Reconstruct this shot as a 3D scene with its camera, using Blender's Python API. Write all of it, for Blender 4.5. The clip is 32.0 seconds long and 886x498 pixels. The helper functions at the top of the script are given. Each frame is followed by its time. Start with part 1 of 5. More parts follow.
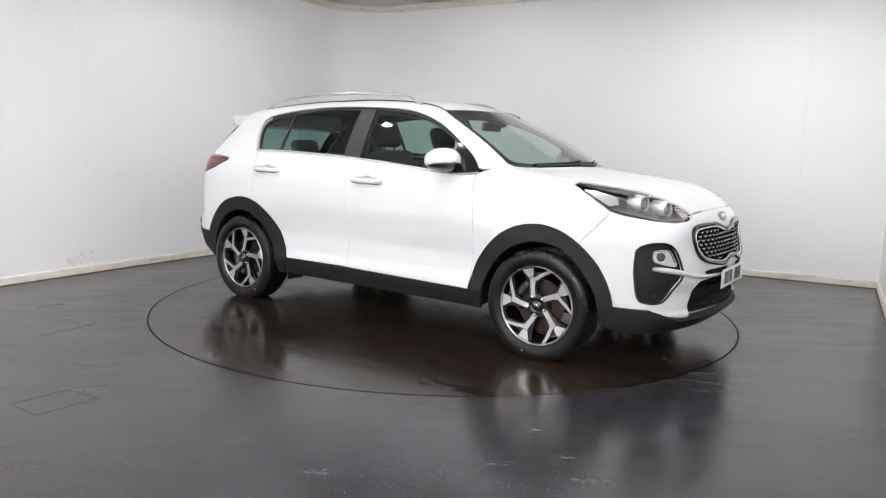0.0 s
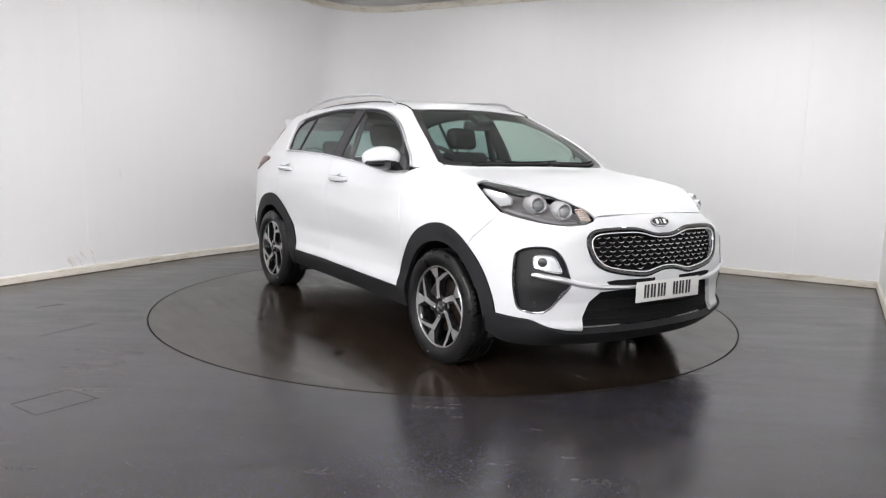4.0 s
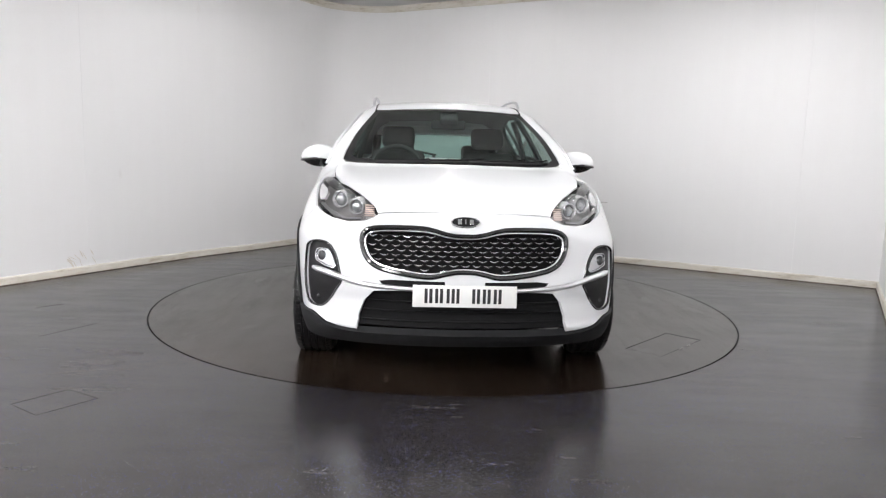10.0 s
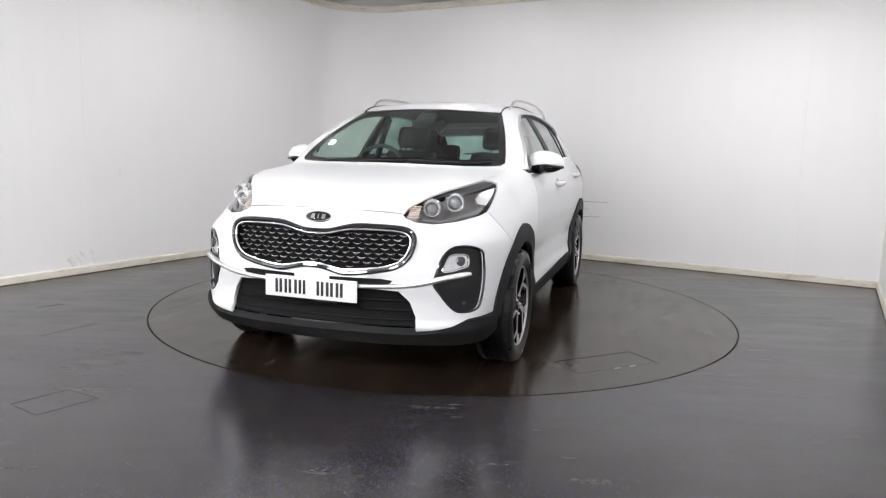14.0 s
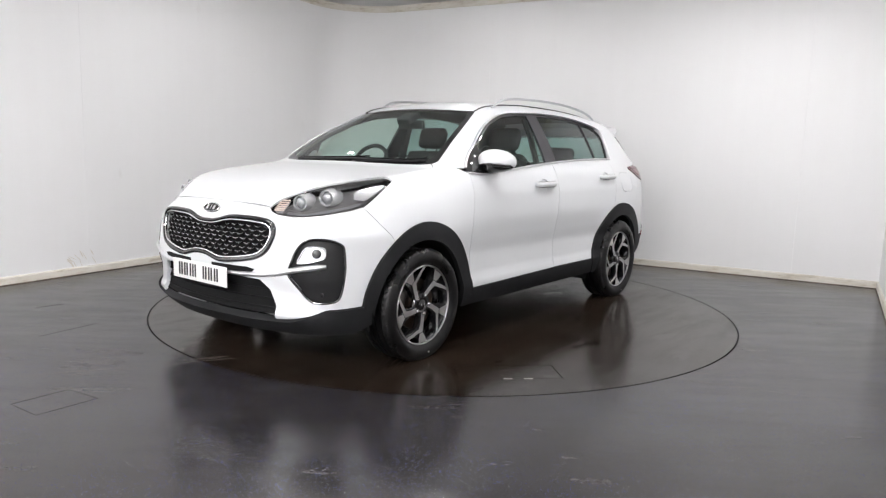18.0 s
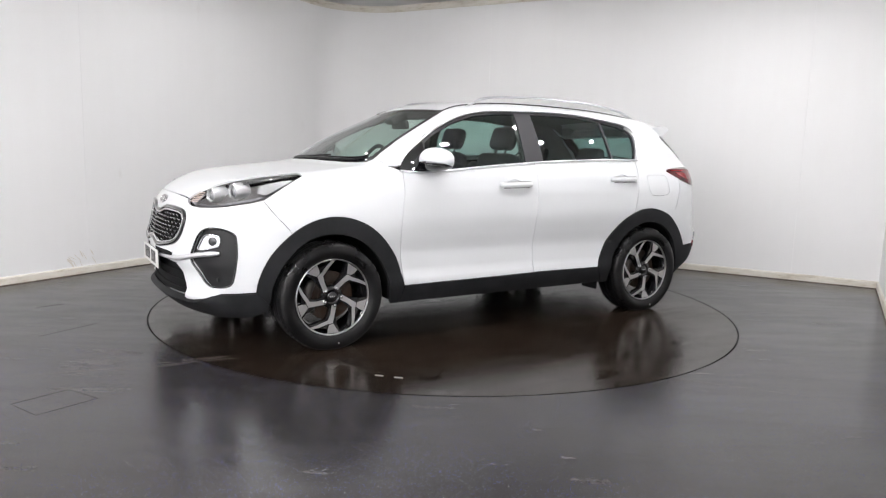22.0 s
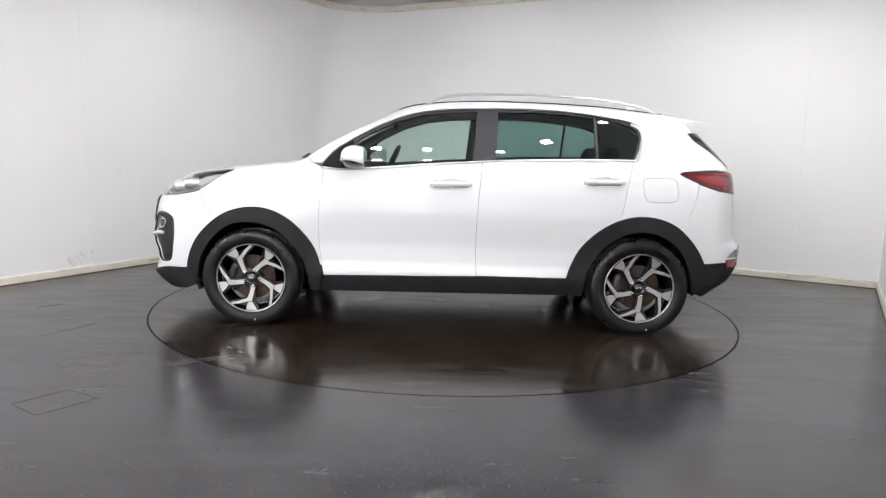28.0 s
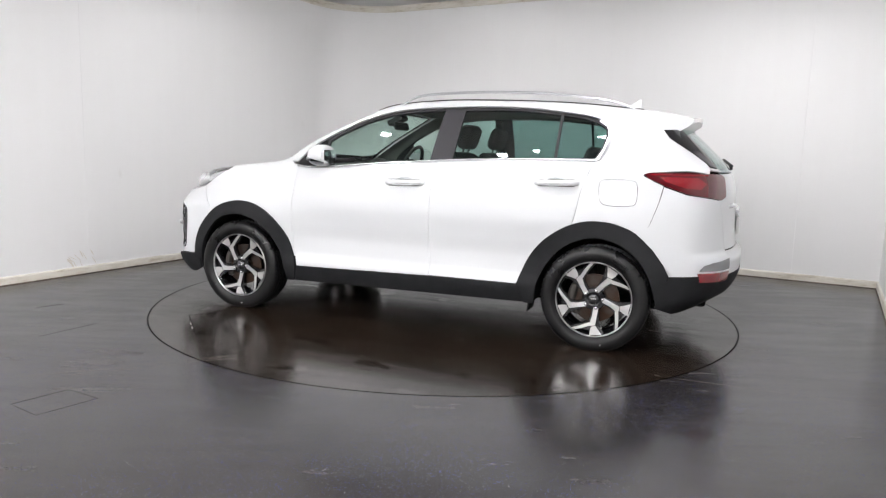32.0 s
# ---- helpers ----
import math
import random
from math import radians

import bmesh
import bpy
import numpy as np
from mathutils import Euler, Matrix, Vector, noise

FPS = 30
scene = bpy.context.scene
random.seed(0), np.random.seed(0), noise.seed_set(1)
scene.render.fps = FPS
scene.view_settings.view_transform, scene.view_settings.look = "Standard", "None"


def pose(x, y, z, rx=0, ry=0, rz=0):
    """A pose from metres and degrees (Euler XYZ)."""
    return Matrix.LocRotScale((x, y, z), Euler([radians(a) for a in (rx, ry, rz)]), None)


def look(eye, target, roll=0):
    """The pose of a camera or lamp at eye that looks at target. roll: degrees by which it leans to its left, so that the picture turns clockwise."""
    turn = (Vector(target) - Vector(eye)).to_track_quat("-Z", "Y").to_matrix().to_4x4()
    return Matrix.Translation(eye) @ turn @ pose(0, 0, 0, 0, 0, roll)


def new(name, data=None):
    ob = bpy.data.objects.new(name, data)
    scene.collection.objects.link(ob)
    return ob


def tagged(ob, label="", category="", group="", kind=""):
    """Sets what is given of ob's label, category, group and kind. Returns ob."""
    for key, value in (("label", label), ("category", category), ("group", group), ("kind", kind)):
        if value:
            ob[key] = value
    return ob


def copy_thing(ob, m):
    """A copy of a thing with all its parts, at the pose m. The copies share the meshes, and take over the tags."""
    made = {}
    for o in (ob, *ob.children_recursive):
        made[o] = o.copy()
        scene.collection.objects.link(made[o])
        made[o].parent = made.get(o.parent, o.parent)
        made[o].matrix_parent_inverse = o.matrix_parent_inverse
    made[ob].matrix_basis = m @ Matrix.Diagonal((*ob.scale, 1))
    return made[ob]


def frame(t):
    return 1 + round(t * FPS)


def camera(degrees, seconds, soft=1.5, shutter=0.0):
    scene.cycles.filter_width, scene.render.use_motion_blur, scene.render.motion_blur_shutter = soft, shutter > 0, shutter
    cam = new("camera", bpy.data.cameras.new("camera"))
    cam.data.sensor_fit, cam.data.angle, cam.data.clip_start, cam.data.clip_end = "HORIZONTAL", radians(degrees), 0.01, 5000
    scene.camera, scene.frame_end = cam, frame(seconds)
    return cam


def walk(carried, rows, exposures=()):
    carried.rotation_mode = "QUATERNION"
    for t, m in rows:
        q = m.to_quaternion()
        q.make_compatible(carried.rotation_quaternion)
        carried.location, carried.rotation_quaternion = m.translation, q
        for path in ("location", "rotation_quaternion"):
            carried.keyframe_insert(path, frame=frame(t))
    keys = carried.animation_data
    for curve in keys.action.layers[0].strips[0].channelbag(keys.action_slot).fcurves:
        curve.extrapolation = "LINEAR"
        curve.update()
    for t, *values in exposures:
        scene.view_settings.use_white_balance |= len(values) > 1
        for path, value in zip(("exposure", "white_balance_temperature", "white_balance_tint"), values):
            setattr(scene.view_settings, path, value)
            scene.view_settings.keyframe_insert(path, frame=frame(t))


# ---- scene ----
import functools
from mathutils.geometry import delaunay_2d_cdt

# camera: on a stand, it never moves
cam = camera(64.0, 32.0, soft=1.25)
EYE_AT = Vector((0.0, -5.692, 1.2316))
_f = Vector((-0.00264, 0.99047, -0.13771))
EYE = look(EYE_AT, EYE_AT + _f, roll=1.602)
walk(cam, [(0.0, EYE), (32.0, EYE)], exposures=[(0.0, 0.16, 6375, 12), (32.0, 0.16, 6375, 12)])

# turning of the table: heading of the car in degrees at t
HEAD0, RATE = -34.9, -5.171

# world: a closed room, so only a faint neutral surround
world = bpy.data.worlds.new("world")
scene.world = world
world.use_nodes = True
world.node_tree.nodes["Background"].inputs[0].default_value = (0.6, 0.62, 0.65, 1)
world.node_tree.nodes["Background"].inputs[1].default_value = 0.05

LAMP_STRENGTH = 300.0
FILL_STRENGTH = 52.0
CEIL = 3.085


# ---------- materials ----------
def mat(name, color=(0.5, 0.5, 0.5), rough=0.5, metal=0.0, coat=0.0, spec=0.5, ior=1.5):
    m = bpy.data.materials.new(name)
    m.use_nodes = True
    b = m.node_tree.nodes["Principled BSDF"]
    b.inputs["Base Color"].default_value = (*color, 1)
    b.inputs["Roughness"].default_value = rough
    b.inputs["Metallic"].default_value = metal
    b.inputs["Coat Weight"].default_value = coat
    b.inputs["Coat Roughness"].default_value = 0.03
    b.inputs["Specular IOR Level"].default_value = spec
    b.inputs["IOR"].default_value = ior
    return m


class Nodes:
    """Short hand for building node trees."""

    def __init__(self, m):
        self.t = m.node_tree
        self.b = self.t.nodes["Principled BSDF"]

    def add(self, kind, **values):
        n = self.t.nodes.new(kind)
        for key, value in values.items():
            n.inputs[key.replace("_", " ")].default_value = value
        return n

    def link(self, a, b):
        self.t.links.new(a, b)

    def coords(self, scale=(1, 1, 1), kind="Object"):
        c = self.t.nodes.new("ShaderNodeTexCoord")
        mp = self.t.nodes.new("ShaderNodeMapping")
        mp.inputs["Scale"].default_value = scale
        self.link(c.outputs[kind], mp.inputs["Vector"])
        return mp.outputs["Vector"]

    def noise(self, vec, scale, detail=4.0, rough=0.55):
        n = self.t.nodes.new("ShaderNodeTexNoise")
        n.inputs["Scale"].default_value, n.inputs["Detail"].default_value, n.inputs["Roughness"].default_value = scale, detail, rough
        self.link(vec, n.inputs["Vector"])
        return n.outputs["Fac"]

    def ramp(self, fac, stops):
        r = self.t.nodes.new("ShaderNodeValToRGB")
        e = r.color_ramp.elements
        while len(e) < len(stops):
            e.new(0.5)
        for el, (pos, col) in zip(e, stops):
            el.position = pos
            el.color = (*col, 1) if len(col) == 3 else col
        self.link(fac, r.inputs["Fac"])
        return r.outputs["Color"]

    def mix(self, fac, a, b, blend="MIX"):
        n = self.t.nodes.new("ShaderNodeMix")
        n.data_type, n.blend_type = "RGBA", blend
        for sock, v in ((n.inputs[0], fac), (n.inputs[6], a), (n.inputs[7], b)):
            if hasattr(v, "is_linked"):
                self.link(v, sock)
            elif isinstance(v, (int, float)):
                sock.default_value = v
            else:
                sock.default_value = (*v, 1)
        return n.outputs[2]

    def math(self, op, a, b=0.0):
        n = self.t.nodes.new("ShaderNodeMath")
        n.operation = op
        for sock, v in ((n.inputs[0], a), (n.inputs[1], b)):
            if hasattr(v, "is_linked"):
                self.link(v, sock)
            else:
                sock.default_value = v
        return n.outputs[0]

    def bump(self, height, strength=0.2, distance=0.01):
        n = self.t.nodes.new("ShaderNodeBump")
        n.inputs["Strength"].default_value, n.inputs["Distance"].default_value = strength, distance
        self.link(height, n.inputs["Height"])
        self.link(n.outputs["Normal"], self.b.inputs["Normal"])


def grey(v):
    return (v, v, v)


# white wall paint: brush unevenness, faint vertical drying bands, grime near shoe height
M_WALL = mat("wall_paint", (0.8, 0.8, 0.79), 0.55)
n = Nodes(M_WALL)
v = n.coords()
big = n.noise(v, 0.9, 3)
fine = n.noise(n.coords((9, 9, 0.4)), 1.0, 3)
col = n.ramp(n.math("ADD", n.math("MULTIPLY", big, 0.6), n.math("MULTIPLY", fine, 0.4)), [(0.3, (0.862, 0.860, 0.858)), (0.7, (0.885, 0.885, 0.883))])
stain = n.noise(n.coords((2.2, 2.2, 1.0)), 1.3, 6, 0.7)
col = n.mix(n.ramp(stain, [(0.66, grey(0)), (0.8, grey(0.35))]), col, (0.6, 0.57, 0.53))
n.link(col, n.b.inputs["Base Color"])
n.bump(n.noise(v, 160, 3), 0.05, 0.002)

M_CEIL = mat("ceiling_board", (0.62, 0.615, 0.6), 0.8)
n = Nodes(M_CEIL)
n.link(n.ramp(n.noise(n.coords(), 2.0, 5), [(0.3, (0.56, 0.555, 0.54)), (0.7, (0.66, 0.655, 0.64))]), n.b.inputs["Base Color"])
n.bump(n.noise(n.coords(), 220, 2), 0.3, 0.003)

M_SKIRT = mat("worn_skirting", (0.7, 0.68, 0.62), 0.5)
n = Nodes(M_SKIRT)
g = n.noise(n.coords((2, 2, 9)), 2.2, 8, 0.7)
n.link(n.ramp(g, [(0.33, (0.50, 0.44, 0.35)), (0.45, (0.69, 0.65, 0.57)), (0.66, (0.78, 0.755, 0.70))]), n.b.inputs["Base Color"])
n.bump(g, 0.2, 0.004)


def floor_material(name, base_a, base_b, specks, puddles, rough=(0.17, 0.26)):
    m = mat(name, base_a, 0.25, spec=0.46 if puddles else 0.5)
    n = Nodes(m)
    v = n.coords()
    blot = n.noise(v, 0.8, 6, 0.6)
    mid = n.noise(v, 5.0, 6, 0.65)
    col = n.ramp(n.math("ADD", n.math("MULTIPLY", blot, 0.6), n.math("MULTIPLY", mid, 0.4)), [(0.36, base_a), (0.64, base_b)])
    # dried wiping streaks
    streak = n.noise(n.coords((1.3, 9.0, 1.0)), 1.0, 5, 0.6)
    col = n.mix(n.ramp(streak, [(0.56, grey(0)), (0.72, grey(0.30))]), col, (0.050, 0.041, 0.034))
    if specks:
        vo = n.t.nodes.new("ShaderNodeTexVoronoi")
        vo.inputs["Scale"].default_value = 205.0
        n.link(v, vo.inputs["Vector"])
        sep = n.t.nodes.new("ShaderNodeSeparateColor")
        n.link(vo.outputs["Color"], sep.inputs["Color"])
        size = n.math("MULTIPLY", sep.outputs["Blue"], 0.40)
        dot = n.math("LESS_THAN", vo.outputs["Distance"], size)
        pick = n.math("GREATER_THAN", sep.outputs["Red"], 0.62)
        tone = n.ramp(sep.outputs["Green"], [(0.0, (0.08, 0.11, 0.48)), (0.45, (0.17, 0.20, 0.52)), (0.75, (0.26, 0.28, 0.38)), (0.94, (0.52, 0.51, 0.50))])
        clean = n.ramp(n.noise(v, 1.1, 4), [(0.38, grey(0.30)), (0.62, grey(0.85))])
        col = n.mix(n.math("MULTIPLY", n.math("MULTIPLY", dot, pick), clean), col, tone)
    wet = n.noise(v, 1.4, 7, 0.62)
    rr = n.t.nodes.new("ShaderNodeMapRange")
    rr.inputs["From Min"].default_value, rr.inputs["From Max"].default_value = 0.3, 0.7
    rr.inputs["To Min"].default_value, rr.inputs["To Max"].default_value = rough
    n.link(wet, rr.inputs["Value"])
    ro = n.math("ADD", rr.outputs["Result"], n.math("MULTIPLY", n.math("SUBTRACT", streak, 0.45), 0.22))
    grit = n.noise(v, 38, 5, 0.7)
    ro = n.math("ADD", ro, n.math("MULTIPLY", n.math("SUBTRACT", grit, 0.5), 0.10))
    if puddles:
        # standing water with sharp edges, and litter
        edge = n.noise(n.coords((1.0, 1.6, 1.0)), 2.4, 9, 0.66)
        pool = n.ramp(edge, [(0.585, grey(0)), (0.605, grey(1))])
        ro = n.mix(pool, ro, grey(0.10))
        col = n.mix(n.math("MULTIPLY", pool, 0.35), col, (0.012, 0.009, 0.007))
        vf = n.t.nodes.new("ShaderNodeTexVoronoi")
        vf.inputs["Scale"].default_value = 14.0
        n.link(v, vf.inputs["Vector"])
        sf = n.t.nodes.new("ShaderNodeSeparateColor")
        n.link(vf.outputs["Color"], sf.inputs["Color"])
        fleck = n.math("MULTIPLY", n.math("LESS_THAN", vf.outputs["Distance"], 0.055), n.math("GREATER_THAN", sf.outputs["Red"], 0.8))
        col = n.mix(n.math("MULTIPLY", fleck, 0.6), col, (0.45, 0.42, 0.38))
    n.link(col, n.b.inputs["Base Color"])
    n.link(ro, n.b.inputs["Roughness"])
    n.bump(n.noise(v, 55, 4), 0.05, 0.002)
    return m


M_FLOOR = floor_material("speckled_vinyl", (0.0150, 0.0130, 0.0128), (0.030, 0.0265, 0.0260), True, False)
M_DISC = floor_material("worn_table_vinyl", (0.0090, 0.0060, 0.0043), (0.026, 0.0172, 0.0118), False, True, (0.13, 0.24))
M_GAP = mat("gap_black", (0.004, 0.004, 0.004), 0.7)
M_SCUFF = mat("scuffed_edge", (0.22, 0.2, 0.18), 0.6)
M_STEEL = mat("worn_steel", (0.45, 0.44, 0.42), 0.35, 1.0)

def glowing(name, strength):
    m = bpy.data.materials.new(name)
    m.use_nodes = True
    t = m.node_tree
    t.nodes.remove(t.nodes["Principled BSDF"])
    e = t.nodes.new("ShaderNodeEmission")
    e.inputs[0].default_value = (1.0, 0.985, 0.97, 1)
    e.inputs[1].default_value = strength
    t.links.new(e.outputs[0], t.nodes["Material Output"].inputs[0])
    return m


M_LED = glowing("led_diffuser", LAMP_STRENGTH)
# glow of the added fill panels, which have no seen source
M_FILL = glowing("fill_panel_diffuser", FILL_STRENGTH)
M_FRAME = mat("lamp_frame", (0.75, 0.75, 0.74), 0.4)


# ---------- mesh helpers ----------
def mesh_of(name, verts, faces, mats, smooth=False, face_mats=None):
    me = bpy.data.meshes.new(name)
    me.from_pydata([tuple(map(float, p)) for p in verts], [], [tuple(map(int, q)) for q in faces])
    for m in (mats if isinstance(mats, (list, tuple)) else [mats]):
        me.materials.append(m)
    if face_mats is not None:
        me.polygons.foreach_set("material_index", face_mats)
    if smooth:
        me.polygons.foreach_set("use_smooth", [True] * len(me.polygons))
    me.update()
    return me


def part(name, bm, material, parent, label="", smooth=True):
    """Links a bmesh (or a mesh) as one object under parent."""
    if isinstance(bm, bpy.types.Mesh):
        me = bm
    else:
        me = bpy.data.meshes.new(name)
        bm.normal_update()
        bm.to_mesh(me)
        bm.free()
        for m in (material if isinstance(material, (list, tuple)) else [material]):
            me.materials.append(m)
        if smooth:
            me.polygons.foreach_set("use_smooth", [True] * len(me.polygons))
            me.set_sharp_from_angle(angle=radians(38))
    ob = new(name, me)
    ob.parent = parent
    if label:
        tagged(ob, label)
    return ob


def thing(name, at, label, category, group="", kind="", rz=0.0):
    e = new(name)
    e.empty_display_size = 0.2
    e.matrix_basis = pose(*at, 0, 0, rz)
    return tagged(e, label, category, group, kind)


def box(bm, size, at=(0, 0, 0), turn=None, bevel=0.0, segments=2, mi=0):
    sub = bmesh.new()
    bmesh.ops.create_cube(sub, size=1.0)
    bmesh.ops.scale(sub, vec=Vector(size), verts=sub.verts)
    if bevel > 0:
        bmesh.ops.bevel(sub, geom=sub.edges[:], offset=bevel, segments=segments, affect="EDGES", profile=0.5)
    m = Matrix.Translation(at) @ (turn.to_4x4() if turn is not None else Matrix.Identity(4))
    return join(bm, sub, m, mi)


def join(bm, sub, m=None, mi=0):
    """Adds the bmesh sub to bm."""
    if m is not None:
        bmesh.ops.transform(sub, matrix=m, verts=sub.verts)
    made = {}
    for p in sub.verts:
        made[p] = bm.verts.new(p.co)
    for f in sub.faces:
        try:
            g = bm.faces.new([made[p] for p in f.verts])
            g.material_index = mi if mi else f.material_index
        except ValueError:
            pass
    sub.free()
    return bm


def lathe(profile, steps=48, axis="y", closed=False):
    """Turns (radius, along) pairs about an axis."""
    bm = bmesh.new()
    rings = []
    for r, h in profile:
        ring = []
        for i in range(steps):
            a = 2 * math.pi * i / steps
            c, s = r * math.cos(a), r * math.sin(a)
            ring.append(bm.verts.new((c, h, s) if axis == "y" else (c, s, h) if axis == "z" else (h, c, s)))
        rings.append(ring)
    pairs = list(zip(rings, rings[1:])) + ([(rings[-1], rings[0])] if closed else [])
    for a, b in pairs:
        for i in range(steps):
            j = (i + 1) % steps
            bm.faces.new((a[i], a[j], b[j], b[i]))
    bmesh.ops.remove_doubles(bm, verts=bm.verts, dist=1e-5)
    bmesh.ops.recalc_face_normals(bm, faces=bm.faces)
    return bm


def tube(path, radii, steps=10, closed=False, flat=1.0, up=(0, 0, 1)):
    """A rounded bar along a path; radii: one radius or one a point; flat squeezes it along up."""
    bm = bmesh.new()
    path = [Vector(p) for p in path]
    k = len(path)
    radii = radii if isinstance(radii, (list, tuple)) else [radii] * k
    rings = []
    for i, p in enumerate(path):
        a = path[(i - 1) % k] if closed or i > 0 else p
        b = path[(i + 1) % k] if closed or i < k - 1 else p
        d = (b - a).normalized()
        u = Vector(up) - d * d.dot(Vector(up))
        if u.length < 1e-4:
            u = Vector((1, 0, 0)) - d * d.x
        u.normalize()
        w = d.cross(u)
        rings.append([bm.verts.new(p + (w * math.cos(t) + u * math.sin(t) * flat) * radii[i]) for t in (2 * math.pi * j / steps for j in range(steps))])
    for i in range(k if closed else k - 1):
        a, b = rings[i], rings[(i + 1) % k]
        for j in range(steps):
            bm.faces.new((a[j], a[(j + 1) % steps], b[(j + 1) % steps], b[j]))
    if not closed:
        bm.faces.new(rings[0][::-1])
        bm.faces.new(rings[-1])
    bmesh.ops.recalc_face_normals(bm, faces=bm.faces)
    return bm


def prism(points, depth, bevel=0.0):
    """A flat shape (x, z) given thickness along y, centred on y = 0."""
    bm = bmesh.new()
    vs = [bm.verts.new((x, -depth / 2, z)) for x, z in points]
    f = bm.faces.new(vs)
    r = bmesh.ops.extrude_face_region(bm, geom=[f])
    bmesh.ops.translate(bm, vec=(0, depth, 0), verts=[g for g in r["geom"] if isinstance(g, bmesh.types.BMVert)])
    bmesh.ops.recalc_face_normals(bm, faces=bm.faces)
    if bevel > 0:
        bmesh.ops.bevel(bm, geom=bm.edges[:], offset=bevel, segments=2, affect="EDGES", profile=0.5)
    return bm


# ---------- the room: a rectangle turned 28.5 degrees, with one well rounded corner ----------
TURN = radians(28.5)
U = Vector((math.sin(TURN), math.cos(TURN), 0))   # along the side walls
V = Vector((math.cos(TURN), -math.sin(TURN), 0))  # along the end wall
CORNER = Vector((-1.50, 4.33, 0))
WIDTH, LENGTH, ROUND, LEFT = 6.57, 11.5, 0.78, 0.05


def room(a, b, z=0.0):
    """A place a metres along the end wall from the corner and b metres out from it."""
    p = CORNER + V * a - U * b
    return Vector((p.x, p.y, z))


def corner_line():
    """The inner face of the walls from the open end of the left wall round to the right wall."""
    pts = [(LEFT, LENGTH)] + [(LEFT, b) for b in np.linspace(LENGTH - 0.5, 2.8, 14)]
    pts += [(0.07, 2.5), (0.10, 2.2), (0.138, 1.85), (0.16, 1.5), (0.17, 1.2)]
    for i in range(17):
        t = math.pi / 2 * i / 16
        pts.append((0.17 + ROUND - ROUND * math.cos(t), ROUND - ROUND * math.sin(t)))
    pts += [(a, 0.0) for a in np.linspace(ROUND + 0.5, WIDTH, 10)]
    return pts


def wall_strip(name, pts, z0, z1, thick, material, label, category, outward, rows=1):
    """Wall along pts (room coordinates), with thickness to the outside."""
    verts, faces = [], []
    k = len(pts)
    for off in (0.0, thick):
        for j in range(rows + 1):
            z = z0 + (z1 - z0) * j / rows
            for i, (a, b) in enumerate(pts):
                oa, ob = outward[i]
                verts.append(room(a + oa * off, b + ob * off, z))
    idx = lambda o, j, i: (o * (rows + 1) + j) * k + i
    for i in range(k - 1):
        for j in range(rows):
            faces.append((idx(0, j, i), idx(0, j, i + 1), idx(0, j + 1, i + 1), idx(0, j + 1, i)))
            faces.append((idx(1, j, i), idx(1, j + 1, i), idx(1, j + 1, i + 1), idx(1, j, i + 1)))
        faces.append((idx(0, rows, i), idx(0, rows, i + 1), idx(1, rows, i + 1), idx(1, rows, i)))
        faces.append((idx(0, 0, i), idx(1, 0, i), idx(1, 0, i + 1), idx(0, 0, i + 1)))
    for i in (0, k - 1):
        for j in range(rows):
            faces.append((idx(0, j, i), idx(0, j + 1, i), idx(1, j + 1, i), idx(1, j, i)))
    me = mesh_of(name, verts, faces, material, smooth=True)
    me.set_sharp_from_angle(angle=radians(40))
    return tagged(new(name, me), label, category, kind="structure")


def outs(pts):
    res = []
    for a, b in pts:
        if a < ROUND + 0.17 and b < ROUND:
            d = Vector((a - ROUND - 0.17, b - ROUND)).normalized()
        elif b >= ROUND:
            d = Vector((-1, 0))
        else:
            d = Vector((0, -1))
        res.append((d.x, d.y))
    return res


_line = corner_line()
# the long curved wall is three sheets that meet at upright joints
A_JOINT = 3.93


def sheet_runs():
    left = [p for p in _line if p[1] >= A_JOINT] + [(LEFT, A_JOINT + 0.0006)]
    mid = [(LEFT, A_JOINT - 0.0006)] + [p for p in _line if p[1] < A_JOINT and p[0] < 2.26] + [(2.2635, 0.0)]
    right = [(2.2645, 0.0)] + [p for p in _line if p[0] > 2.27 and p[0] < 5.78 and p[1] < 0.5] + [(5.7895, 0.0)]
    last = [(5.7905, 0.0)] + [(WIDTH, 0.0)]
    return left, mid, right, last


for _k, _run in enumerate(sheet_runs()):
    _o = outs(_run)
    wall_strip("wall_north" if _k else "wall_west", _run, 0, CEIL + 0.1, 0.12, M_WALL, "white painted smooth wall with faint marks", "wall", _o, 4)
wall_strip("wall_east", [(WIDTH, -0.12), (WIDTH, LENGTH)], 0, CEIL + 0.1, 0.12, M_WALL, "white painted smooth side wall", "wall", [(1, 0), (1, 0)], 2)
wall_strip("wall_south", [(-0.12, LENGTH), (WIDTH + 0.12, LENGTH)], 0, CEIL + 0.1, 0.12, M_WALL, "white painted end wall", "wall", [(0, 1), (0, 1)], 2)

